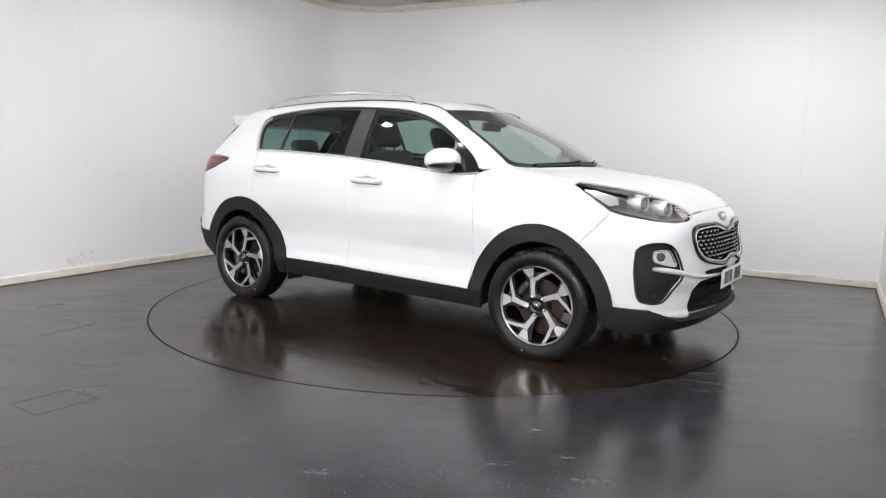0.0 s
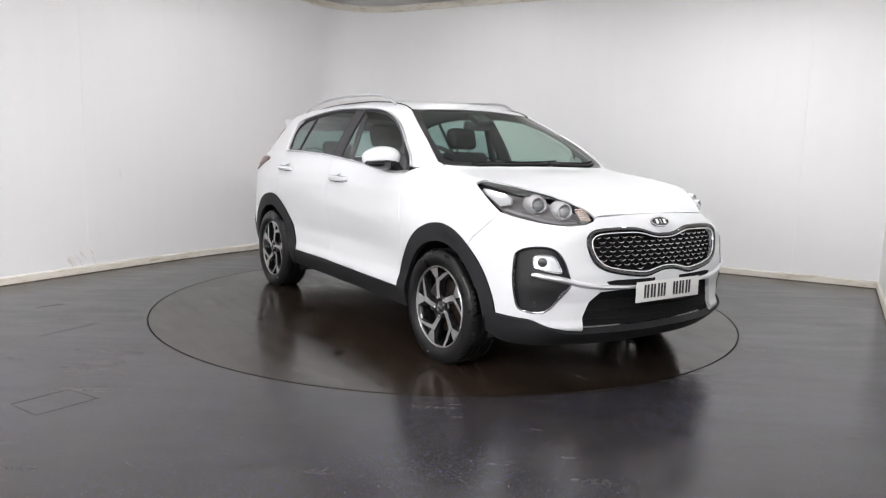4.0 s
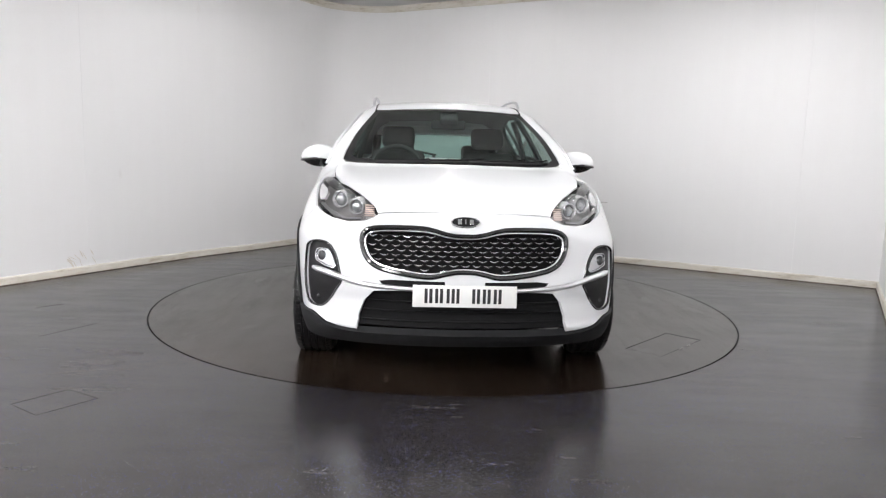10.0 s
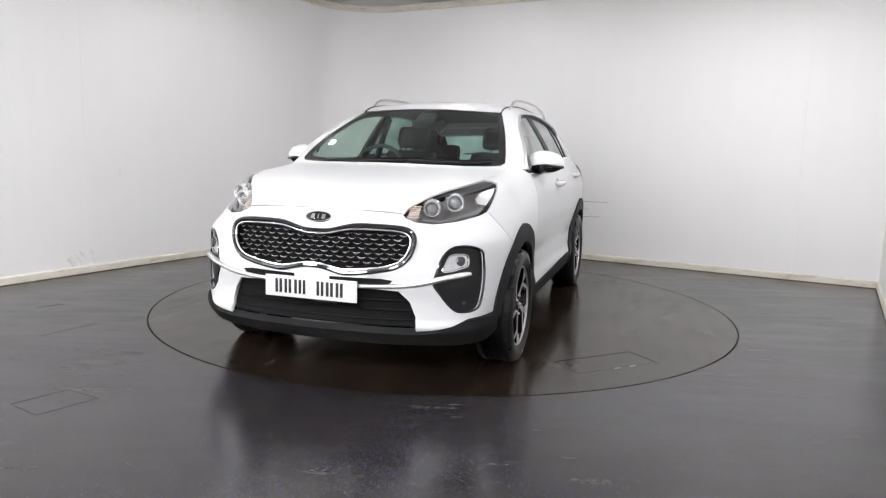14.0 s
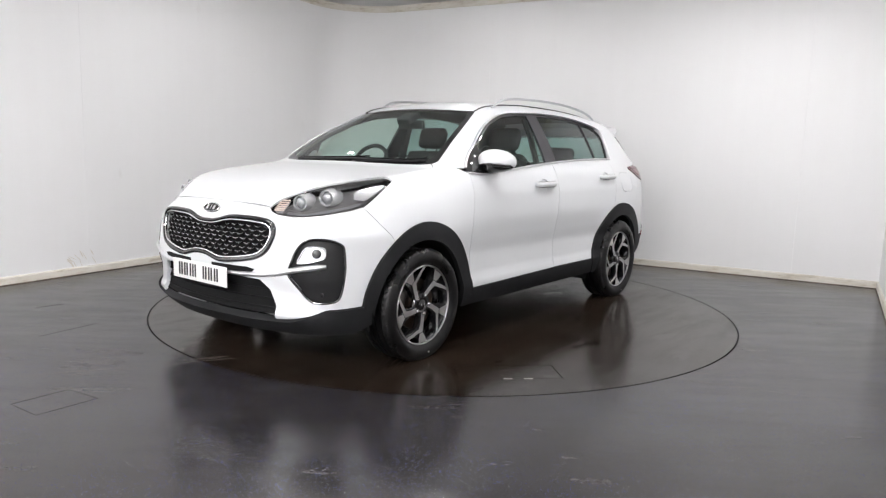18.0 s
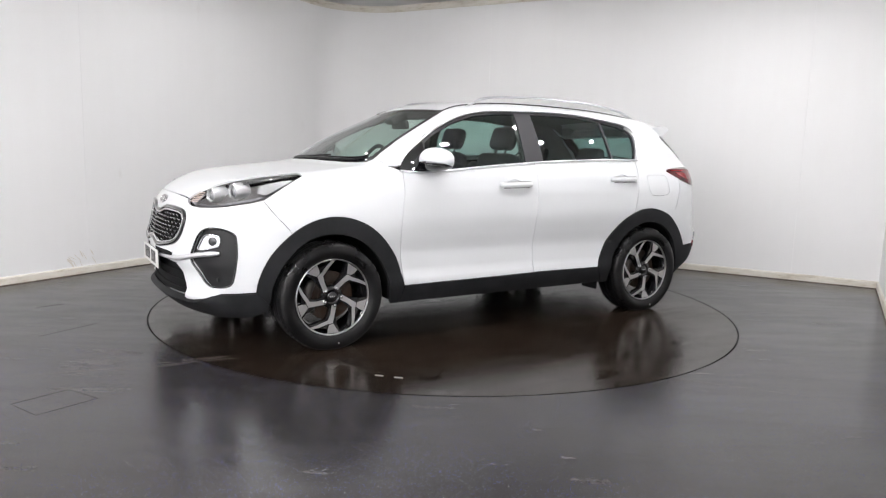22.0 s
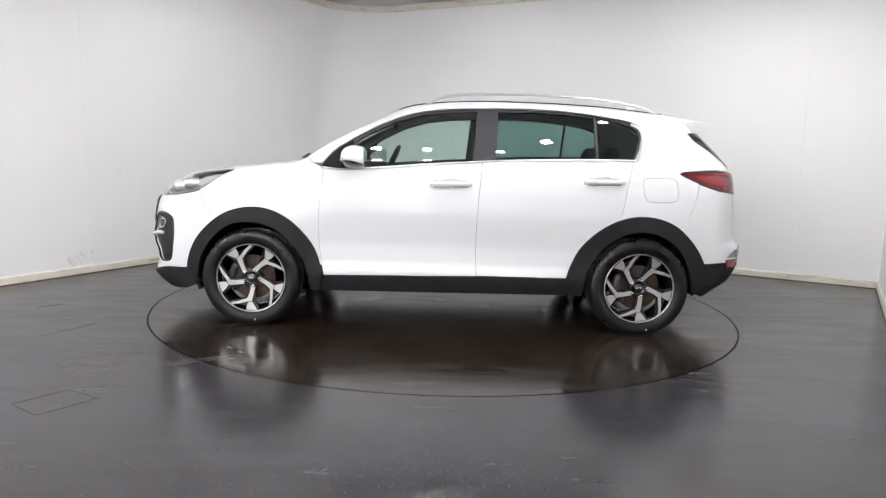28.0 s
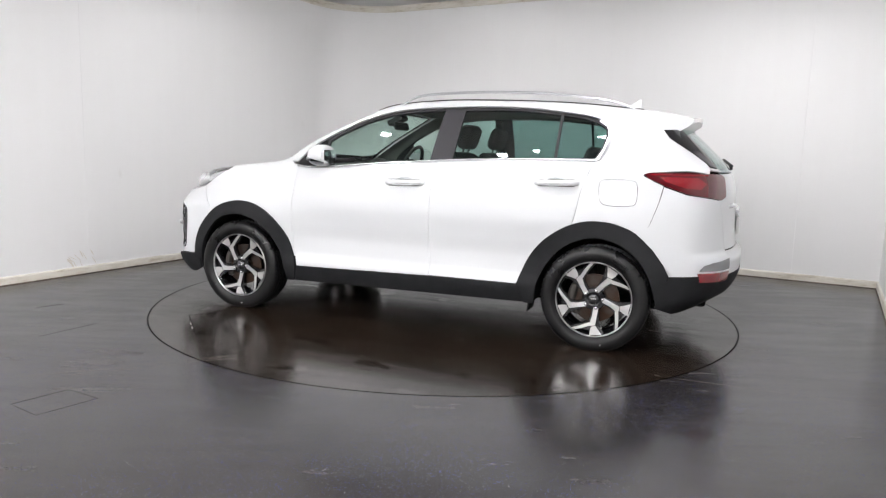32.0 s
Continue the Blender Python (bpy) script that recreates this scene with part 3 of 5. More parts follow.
def sheet(fam, outline, holes=(), h=0.03, gap=0.0013, lifted=0.0, depth=0.012, both=False, middle=()):
    """A piece of the body's skin: outline and holes are lists of 3D places on it. lifted: height over the skin;
    depth: how far its edges turn in; both: the outline is the left half of a piece that spans the car."""
    to2 = lambda pts: flat(fam, np.array(pts, float))
    poly = to2(outline)
    if both:
        c = np.abs(poly[:, 1 if fam == "V" else 0]) < 1e-4
        if not (c[0] and c[-1]):
            k = next(i for i in range(len(poly)) if c[i] and c[(i + 1) % len(poly)])
            poly = np.roll(poly, -(k + 1), 0)
        mirror = poly[::-1].copy()
        if fam == "V":
            mirror[:, 1] *= -1
        else:
            mirror[:, 0] *= -1
        poly = np.concatenate([poly, mirror])
        keep = [i for i in range(len(poly)) if np.linalg.norm(poly[i] - poly[i - 1]) > 1e-4]
        poly = poly[keep]
    poly = shrink(poly, gap)
    loops = [dense(poly, h)]
    for hole in holes:
        q = to2(hole)
        hs = [q]
        if both:
            w = q[::-1].copy()
            w[:, 1 if fam == "V" else 0] *= -1
            hs.append(w)
        loops += [dense(shrink(w, -gap), h) for w in hs]
    for q in middle:
        loops.append(dense(shrink(to2(q), -gap), h))
    lo, hi = loops[0].min(0), loops[0].max(0)
    gx, gy = np.meshgrid(np.arange(lo[0] + h / 2, hi[0], h), np.arange(lo[1] + h / 2, hi[1], h))
    grid = np.stack([gx.ravel(), gy.ravel()], 1)
    ok = inside(grid, loops[0])
    for l in loops:
        ok &= edge_dist(grid, l) > 0.45 * h
    for l in loops[1:]:
        ok &= ~inside(grid, l)
    grid = grid[ok]
    verts, edges = [], []
    for l in loops:
        s = len(verts)
        verts += [tuple(p) for p in l]
        edges += [(s + i, s + (i + 1) % len(l)) for i in range(len(l))]
    verts += [tuple(p) for p in grid]
    res = delaunay_2d_cdt([Vector(p) for p in verts], edges, [], 0, 1e-6)
    q = np.array([tuple(p) for p in res[0]])
    tri = np.array([tuple(f) for f in res[2]])
    c = q[tri].mean(1)
    keep = inside(c, loops[0])
    for l in loops[1:]:
        keep &= ~inside(c, l)
    tri = tri[keep]
    P = lift(fam, q)
    N = normals_at(P)
    P = P + N * lifted
    # edges that belong to one triangle only turn inwards
    count = {}
    for t in tri:
        for a, b in ((t[0], t[1]), (t[1], t[2]), (t[2], t[0])):
            count[(a, b)] = count.get((a, b), 0) + 1
    fn = np.cross(P[tri[:, 1]] - P[tri[:, 0]], P[tri[:, 2]] - P[tri[:, 0]])
    if np.sum(fn * N[tri[:, 0]]) < 0:
        tri = tri[:, ::-1]
        count = {(b, a): v for (a, b), v in count.items()}
    rim = [(a, b) for (a, b) in count if (b, a) not in count]
    V3 = [tuple(p) for p in P]
    faces = [tuple(t) for t in tri]
    NN = [tuple(p) for p in N]
    if depth > 0:
        for a, b in rim:
            s = len(V3)
            V3 += [tuple(P[a]), tuple(P[b]), tuple(P[b] - N[b] * depth), tuple(P[a] - N[a] * depth)]
            faces.append((s + 1, s, s + 3, s + 2))
            d = P[b] - P[a]
            wn = np.cross(d, N[a])
            wn /= np.linalg.norm(wn) + 1e-12
            NN += [tuple(wn)] * 4
    return V3, faces, NN


def skin(name, fam, outline, material, parent, label="", mirror=False, **kw):
    V3, faces, NN = sheet(fam, outline, **kw)
    if mirror:
        V3 = [(x, -y, z) for x, y, z in V3]
        NN = [(x, -y, z) for x, y, z in NN]
        faces = [f[::-1] for f in faces]
    me = mesh_of(name, V3, faces, material, smooth=True)
    me.normals_split_custom_set_from_vertices(NN)
    ob = new(name, me)
    ob.parent = parent
    if label:
        tagged(ob, label)
    return ob


def pair(name, fam, outline, material, parent, label="", **kw):
    return [skin(name, fam, outline, material, parent, label, mirror=s, **kw) for s in (False, True)]


def flip(bm):
    """The same shape on the other side of the car."""
    q = bm.copy()
    bmesh.ops.scale(q, vec=(1, -1, 1), verts=q.verts)
    bmesh.ops.reverse_faces(q, faces=q.faces)
    return q


def both_sides(name, bm, material, parent, label="", **kw):
    q = flip(bm)
    return [part(name, bm, material, parent, label, **kw), part(name, q, material, parent, label, **kw)]


# ---------- turntable ----------
turntable = thing("turntable", (0, 0, 0), "round worn brown vinyl turntable flush with the floor", "turntable")
HATCH = [(1.49, 1.28), (1.08, 1.70), (0.905, 1.525), (1.315, 1.105)]


def flat_sheet(loop, holes, h, z, thick):
    loops = [dense(np.array(loop, float), h)] + [dense(np.array(q, float), h) for q in holes]
    verts, edges = [], []
    for l in loops:
        s = len(verts)
        verts += [tuple(p) for p in l]
        edges += [(s + i, s + (i + 1) % len(l)) for i in range(len(l))]
    res = delaunay_2d_cdt([Vector(p) for p in verts], edges, [], 0, 1e-6)
    q = np.array([tuple(p) for p in res[0]])
    tri = np.array([tuple(f) for f in res[2]])
    c = q[tri].mean(1)
    keep = inside(c, loops[0])
    for l in loops[1:]:
        keep &= ~inside(c, l)
    bm = bmesh.new()
    vs = [bm.verts.new((x, y, z)) for x, y in q]
    for t in tri[keep]:
        f = bm.faces.new([vs[i] for i in t])
        f.normal_update()
        if f.normal.z < 0:
            f.normal_flip()
    rim = [e for e in bm.edges if e.is_boundary]
    r = bmesh.ops.extrude_edge_only(bm, edges=rim)
    bmesh.ops.translate(bm, vec=(0, 0, -thick), verts=[g for g in r["geom"] if isinstance(g, bmesh.types.BMVert)])
    return bm


_circle = [((R_TABLE - 0.002) * math.cos(2 * math.pi * i / 192), (R_TABLE - 0.002) * math.sin(2 * math.pi * i / 192)) for i in range(192)]
part("disc", flat_sheet(_circle, [HATCH], 0.2, 0.0, 0.03), M_DISC, turntable, smooth=False)
part("hatch_cover", flat_sheet(shrink(np.array(HATCH), 0.005).tolist(), [], 0.3, -0.001, 0.02), M_DISC, turntable, "rectangular access cover in the disc", smooth=False)
part("hatch_well", flat_sheet(shrink(np.array(HATCH), -0.02).tolist(), [], 0.3, -0.02, 0.002), M_GAP, turntable, smooth=False)
for _q in ((1.302, 1.481), (1.222, 1.562)):
    part("hinge", box(bmesh.new(), (0.05, 0.009, 0.004), (*_q, 0.001), Euler((0, 0, radians(134))).to_matrix(), 0.0012), M_STEEL, turntable, "small bright steel hinge")

# ---------- the car: skin ----------
car = thing("car", (0, 0, 0), "white five-door family car with grey-black cladding on the turntable", "car")

# key lines, on the left side
WS_BASE = [(1.135, 0.0), (1.125, 0.25), (1.09, 0.48), (1.035, 0.66), (0.985, 0.715)]
WS_SIDE = [(0.985, 0.715), (0.80, 0.672), (0.62, 0.622), (0.45, 0.566), (0.345, 0.530)]
WS_TOP = [(0.345, 0.530), (0.375, 0.45), (0.405, 0.25), (0.415, 0.0)]
ROOF_DITCH = [(0.345, 0.530), (0.2, 0.524), (-0.2, 0.524), (-0.7, 0.520), (-1.1, 0.512), (-1.4, 0.50), (-1.54, 0.49)]
GLASS_TOP = [(0.86, 1.125), (0.80, 1.195), (0.72, 1.258), (0.57, 1.350), (0.38, 1.440), (0.18, 1.497), (-0.02, 1.520), (-0.25, 1.530), (-0.41, 1.535), (-0.61, 1.535), (-0.81, 1.526), (-1.00, 1.508), (-1.20, 1.480), (-1.30, 1.456), (-1.352, 1.418), (-1.362, 1.365), (-1.338, 1.27), (-1.30, 1.195)]
BELT = [(0.86, 1.095), (0.72, 1.085), (0.50, 1.100), (0.20, 1.128), (-0.02, 1.145), (-0.41, 1.172), (-0.79, 1.187), (-1.30, 1.195)]
DOOR_FRONT = [(0.845, 1.09), (0.85, 0.97), (0.868, 0.85), (0.875, 0.70), (0.868, 0.54), (0.85, 0.43), (0.838, 0.362)]
DOOR_MID = [(-0.235, 1.160), (-0.212, 0.92), (-0.203, 0.73), (-0.203, 0.57), (-0.212, 0.382)]
DOOR_REAR = [(-1.275, 1.19), (-1.222, 1.02), (-1.192, 0.86), (-1.175, 0.795)]
F_ARCH = [(0.845, 0.37), (0.862, 0.43), (0.905, 0.55), (0.985, 0.66), (1.08, 0.745), (1.19, 0.798), (1.30, 0.818), (1.40, 0.810), (1.50, 0.778), (1.59, 0.722), (1.68, 0.635), (1.735, 0.555), (1.775, 0.46), (1.79, 0.38)]
R_ARCH = [(-0.83, 0.382), (-0.855, 0.455), (-0.91, 0.575), (-1.00, 0.682), (-1.11, 0.762), (-1.22, 0.808), (-1.335, 0.822), (-1.45, 0.808), (-1.57, 0.758), (-1.675, 0.662), (-1.74, 0.575), (-1.775, 0.51)]
def smooth2(pts, k):
    return [tuple(p) for p in rounded([(x, z, 0) for x, z in pts], k, False)[:, :2]]


GLASS_TOP, F_ARCH, R_ARCH = smooth2(GLASS_TOP, 2), smooth2(F_ARCH, 3), smooth2(R_ARCH, 3)
SILL_TOP = [(0.838, 0.362), (0.34, 0.370), (-0.212, 0.380), (-0.83, 0.382)]

pS = lambda pts: [S(x, z) for x, z in pts]
pF = lambda pts: [F(y, z) for y, z in pts]
pB = lambda pts: [B(y, z) for y, z in pts]
pT = lambda pts: [T(x, y) for x, y in pts]

# bonnet
LAMP_IN = [(0.445, 0.905), (0.46, 0.935), (0.49, 0.962), (0.53, 0.99), (0.585, 1.018)]
SEAM_HOOD = [(1.49, 0.715), (1.30, 0.735), (1.15, 0.742), (1.06, 0.742)]
LIP = [(0.0, 0.918), (0.22, 0.916), (0.445, 0.905)]
BONNET = pF(LIP) + pF(LAMP_IN[1:]) + pT([(1.70, 0.668)]) + pT(SEAM_HOOD) + pT([(1.025, 0.695), (1.06, 0.62), (1.10, 0.48), (1.13, 0.25), (1.138, 0.0)])
skin("bonnet", "V", BONNET, M_PAINT, car, both=True)

# roof
ROOF = pT(WS_TOP[::-1]) + pT(ROOF_DITCH[1:]) + pT([(-1.545, 0.0)])
skin("roof", "V", ROOF, M_PAINT, car, both=True)

# windscreen: pane and black border
PANE = pT([(1.10, 0.0), (1.09, 0.25), (1.05, 0.48), (1.0, 0.63), (0.965, 0.665), (0.80, 0.632), (0.62, 0.582), (0.45, 0.528), (0.39, 0.498), (0.415, 0.40), (0.44, 0.25), (0.45, 0.0)])
skin("windscreen", "V", PANE, M_GLASS, car, "green-tinted windscreen", both=True, depth=0.0, lifted=-0.004, gap=0.0)
WS_ALL = pT(WS_BASE) + pT(WS_SIDE[1:]) + pT(WS_TOP[1:])


def border():
    """Black border round the windscreen pane, both halves."""
    o = flat("V", np.array(WS_ALL))
    i = flat("V", np.array(PANE))
    poly = np.concatenate([o, i[::-1]])
    return poly


skin("windscreen_border", "V", lift("V", border()), M_BLACK, car, "black border round the windscreen", depth=0.0, lifted=-0.003, gap=0.0)
skin("windscreen_border", "V", lift("V", border()), M_BLACK, car, "black border round the windscreen", depth=0.0, lifted=-0.003, gap=0.0, mirror=True)

# front wing
WING = pT([(1.49, 0.715), (1.30, 0.735), (1.15, 0.742), (1.06, 0.742), (1.022, 0.697), (0.985, 0.715)]) + pS([(0.93, 1.125)]) + pS(DOOR_FRONT[:-1]) + pS(F_ARCH[3:28]) + pS([(1.605, 0.75), (1.665, 0.82), (1.725, 0.91)]) + pS([(1.58, 1.005), (1.485, 1.055)])
pair("front_wing", "R", WING, M_PAINT, car)

# doors below the glass
FDOOR = pS(DOOR_FRONT) + pS(SILL_TOP[1:3])[:2] + pS(DOOR_MID[::-1][1:]) + pS([(-0.02, 1.145), (0.20, 1.128), (0.50, 1.100), (0.72, 1.085)])
def cup_line(x, z):
    return [S(x + 0.004 + 0.064 * math.cos(t), z - 0.002 + 0.036 * math.sin(t)) for t in np.linspace(0, 2 * math.pi, 24, endpoint=False)]


pair("front_door", "R", FDOOR, M_PAINT, car, holes=[cup_line(-0.02, 1.010)])
RDOOR = pS(DOOR_MID) + pS(R_ARCH[:16]) + pS(DOOR_REAR[::-1]) + pS([(-0.79, 1.187), (-0.41, 1.172)])
pair("rear_door", "R", RDOOR, M_PAINT, car, holes=[cup_line(-1.062, 1.050)])

# body side: pillar, cant rail and quarter panel in one pressing
SIDE = pT(WS_SIDE) + pT(ROOF_DITCH[1:]) + [T(-1.60, 0.50), S(-1.735, 1.385), S(-1.80, 1.325), S(-1.90, 1.245), S(-1.965, 1.165), S(-1.965, 1.128), S(-1.60, 1.128), S(-1.585, 1.112), S(-1.66, 1.075), S(-1.71, 1.055), S(-1.69, 0.95), S(-1.65, 0.83), S(-1.605, 0.728)] + pS(R_ARCH[15:25][::-1]) + pS(DOOR_REAR[::-1]) + pS(GLASS_TOP[::-1][1:]) + [S(0.93, 1.125)]
FLAP = [(-1.35, 1.078), (-1.44, 1.083), (-1.525, 1.080), (-1.552, 1.062), (-1.561, 1.01), (-1.559, 0.955), (-1.538, 0.929), (-1.45, 0.921), (-1.370, 0.926), (-1.342, 0.95), (-1.330, 1.0), (-1.328, 1.052)]
FLAP = [tuple(p) for p in rounded([(x, z, 0) for x, z in FLAP], 3)[:, :2]]
skin("body_side", "R", SIDE, M_PAINT, car, holes=[pS(FLAP)])
skin("body_side", "R", SIDE, M_PAINT, car, mirror=True)
skin("fuel_flap", "R", pS(FLAP), M_PAINT, car, "white fuel filler flap", gap=0.0015)

# rear bumper skin, tailgate
R_BUMPER = [S(-1.60, 0.735), S(-1.65, 0.83), S(-1.69, 0.95), S(-1.71, 1.05), S(-1.85, 1.005), B(0.70, 0.975), B(0.655, 0.97), B(0.62, 0.85), B(0.60, 0.70), B(0.58, 0.655), B(0.0, 0.655), B(0.0, 0.51), B(0.6, 0.51), B(0.70, 0.525), S(-1.93, 0.515), S(-1.775, 0.505), S(-1.74, 0.575), S(-1.675, 0.662)]
skin("rear_bumper", "G", R_BUMPER, M_PAINT, car, both=True)
R_LOWER = [S(-1.775, 0.503), S(-1.93, 0.513), B(0.70, 0.523), B(0.6, 0.508), B(0.0, 0.508), B(0.0, 0.32), B(0.5, 0.305), B(0.7, 0.285), S(-1.80, 0.262), S(-1.70, 0.30), S(-1.74, 0.42)]
skin("rear_lower_bumper", "G", R_LOWER, M_CLAD, car, "rough grey-black plastic lower bumper", both=True, lifted=0.004)
TAILGATE = [B(0.0, 0.66), B(0.58, 0.66), B(0.60, 0.70), B(0.62, 0.85), B(0.655, 0.97), B(0.58, 0.99), B(0.56, 1.115), B(0.62, 1.13), B(0.0, 1.14)]
skin("tailgate", "G", TAILGATE, M_PAINT, car, both=True)

# nose: bumper skin with the openings
GRILLE = [(0.0, 0.805), (0.05, 0.806), (0.10, 0.814), (0.16, 0.830), (0.22, 0.840), (0.33, 0.842), (0.42, 0.839), (0.475, 0.832), (0.508, 0.814), (0.521, 0.785), (0.518, 0.745), (0.502, 0.700), (0.478, 0.668), (0.445, 0.646), (0.40, 0.631), (0.30, 0.613), (0.18, 0.602), (0.10, 0.618), (0.05, 0.628), (0.0, 0.630)]
FOG3 = lift("H", flat("H", rounded([S(1.905, 0.722), F(0.775, 0.748), F(0.705, 0.746), F(0.660, 0.70), F(0.634, 0.61), F(0.624, 0.560), F(0.655, 0.505), F(0.705, 0.432), F(0.745, 0.410), S(1.945, 0.415), S(1.912, 0.45), S(1.893, 0.58), S(1.893, 0.68)], 4)))
LOWER = [(0.0, 0.535), (0.30, 0.530), (0.455, 0.520), (0.505, 0.465), (0.535, 0.385), (0.54, 0.325), (0.22, 0.318), (0.0, 0.316)]
LAMP_LOW = [(0.445, 0.900), (0.465, 0.885), (0.51, 0.868), (0.59, 0.858)]
N_BUMPER = pF(LIP) + pF(LAMP_LOW) + [S(1.93, 0.868), S(1.79, 0.893), S(1.725, 0.912), S(1.665, 0.82), S(1.605, 0.75)] + pS(F_ARCH[27:]) + [F(0.78, 0.372), F(0.71, 0.338), F(0.62, 0.318), F(0.54, 0.312)] + pF(LOWER[::-1][2:])
G_HALF = pF(GRILLE)
G_LOOP = G_HALF + [p * np.array((1, -1, 1)) for p in G_HALF[::-1][1:-1]]
skin("front_bumper", "H", N_BUMPER, M_PAINT, car, holes=[FOG3], middle=[G_LOOP], both=True, h=0.025, depth=0.022)
N_LOWER = [S(1.79, 0.378), F(0.78, 0.370), F(0.71, 0.336), F(0.62, 0.316), F(0.54, 0.310), F(0.22, 0.314), F(0.0, 0.312), F(0.0, 0.235), F(0.5, 0.232), F(0.70, 0.232), S(1.80, 0.235), S(1.70, 0.28), S(1.735, 0.33)]
skin("front_lower_bumper", "H", N_LOWER, M_CLAD, car, "rough grey-black plastic lip under the bumper", both=True, lifted=0.016, depth=0.04)

# cladding over the wheel openings and along the sills
F_IN = [(0.93, 0.25), (0.955, 0.40), (1.00, 0.50), (1.08, 0.605), (1.19, 0.682), (1.335, 0.715), (1.48, 0.690), (1.59, 0.605), (1.665, 0.50), (1.70, 0.40), (1.715, 0.28)]
R_IN = [(-0.945, 0.26), (-0.965, 0.40), (-1.02, 0.52), (-1.10, 0.622), (-1.21, 0.692), (-1.335, 0.718), (-1.46, 0.692), (-1.57, 0.622), (-1.645, 0.52), (-1.69, 0.40), (-1.71, 0.30)]
F_IN, R_IN = smooth2(F_IN, 3), smooth2(R_IN, 3)
F_CLAD = pS(F_ARCH) + pS([(1.735, 0.30)]) + pS(F_IN[::-1]) + pS([(0.87, 0.25)])
pair("front_arch_cladding", "R", F_CLAD, M_CLAD, car, "matt grey-black arch moulding", lifted=0.012, depth=0.03)
R_CLAD = pS(R_ARCH) + pS([(-1.745, 0.42), (-1.735, 0.30)]) + pS(R_IN[::-1]) + pS([(-0.88, 0.26)])
pair("rear_arch_cladding", "R", R_CLAD, M_CLAD, car, "matt grey-black arch moulding", lifted=0.012, depth=0.03)
SILL = pS(SILL_TOP) + pS([(-0.875, 0.262), (-0.3, 0.258), (0.3, 0.254), (0.865, 0.250)])
pair("sill_cladding", "R", SILL, M_CLAD, car, "matt grey-black sill moulding", lifted=0.008, depth=0.03)

# ---------- cabin ----------
def seat(bm_x, y, parent, lean=18, w=0.50, label="dark grey cloth front seat", head=0.43, tall=0.62):
    s = bmesh.new()
    box(s, (0.52, w, 0.16), (bm_x + 0.10, y, 0.60), Euler((0, radians(-6), 0)).to_matrix(), 0.05, 3)
    for d in (-1, 1):
        box(s, (0.48, 0.09, 0.20), (bm_x + 0.10, y + d * (w / 2 - 0.04), 0.62), Euler((0, radians(-6), 0)).to_matrix(), 0.04, 3)
    st = part("seat", s, M_SEAT, parent, label)
    b = bmesh.new()
    r = Euler((0, radians(-lean), 0)).to_matrix()
    c = Vector((bm_x - 0.22, y, 0.92))
    box(b, (0.14, w - 0.06, tall), c - r @ Vector((0, 0, (0.62 - tall) / 2)), r, 0.05, 3)
    for d in (-1, 1):
        box(b, (0.17, 0.09, 0.52), c + r @ Vector((0.035, d * (w / 2 - 0.05), -0.04)), r, 0.04, 3)
    part("backrest", b, M_SEAT, st)
    h = bmesh.new()
    box(h, (0.10, 0.27, 0.18), c + r @ Vector((0.01, 0, head)), r, 0.045, 3)
    for d in (-0.06, 0.06):
        join(h, tube([c + r @ Vector((0, d, head - 0.16)), c + r @ Vector((0.005, d, head - 0.05))], 0.007, 8))
    part("headrest", h, M_SEAT, st)
    return st


seat(0.05, 0.37, car)
seat(0.05, -0.37, car)
for y in (0.36, -0.36):
    seat(-0.86, y, car, 24, 0.62, "dark grey cloth rear seat half", 0.30, 0.55)
# dashboard
d = bmesh.new()
rows = []
for y in np.linspace(-0.70, 0.70, 25):
    e = (abs(y) / 0.7) ** 2
    prof = [(1.06 - 0.13 * e, 1.085), (0.90 - 0.08 * e, 1.105 - 0.01 * e), (0.72, 1.095 - 0.02 * e), (0.62, 1.055 - 0.02 * e), (0.60, 0.97), (0.66, 0.80), (0.72, 0.62)]
    rows.append([d.verts.new((x, y, z)) for x, z in prof])
for p, q in zip(rows, rows[1:]):
    for i in range(len(p) - 1):
        d.faces.new((p[i], p[i + 1], q[i + 1], q[i]))
bmesh.ops.recalc_face_normals(d, faces=d.faces)
dash = part("dashboard", d, M_TRIM_IN, car, "dark grey dashboard")
b = bmesh.new()
box(b, (0.14, 0.36, 0.06), (0.68, -0.37, 1.10), None, 0.02, 3)
part("instrument_hood", b, M_TRIM_IN, dash)
b = bmesh.new()
box(b, (0.02, 0.24, 0.13), (0.60, 0.0, 1.00), Euler((0, radians(-12), 0)).to_matrix(), 0.006)
part("screen", b, M_BLACK, dash, "dark centre screen")
b = bmesh.new()
box(b, (0.75, 0.26, 0.22), (0.25, 0, 0.62), None, 0.03, 3)
part("centre_console", b, M_TRIM_IN, car)
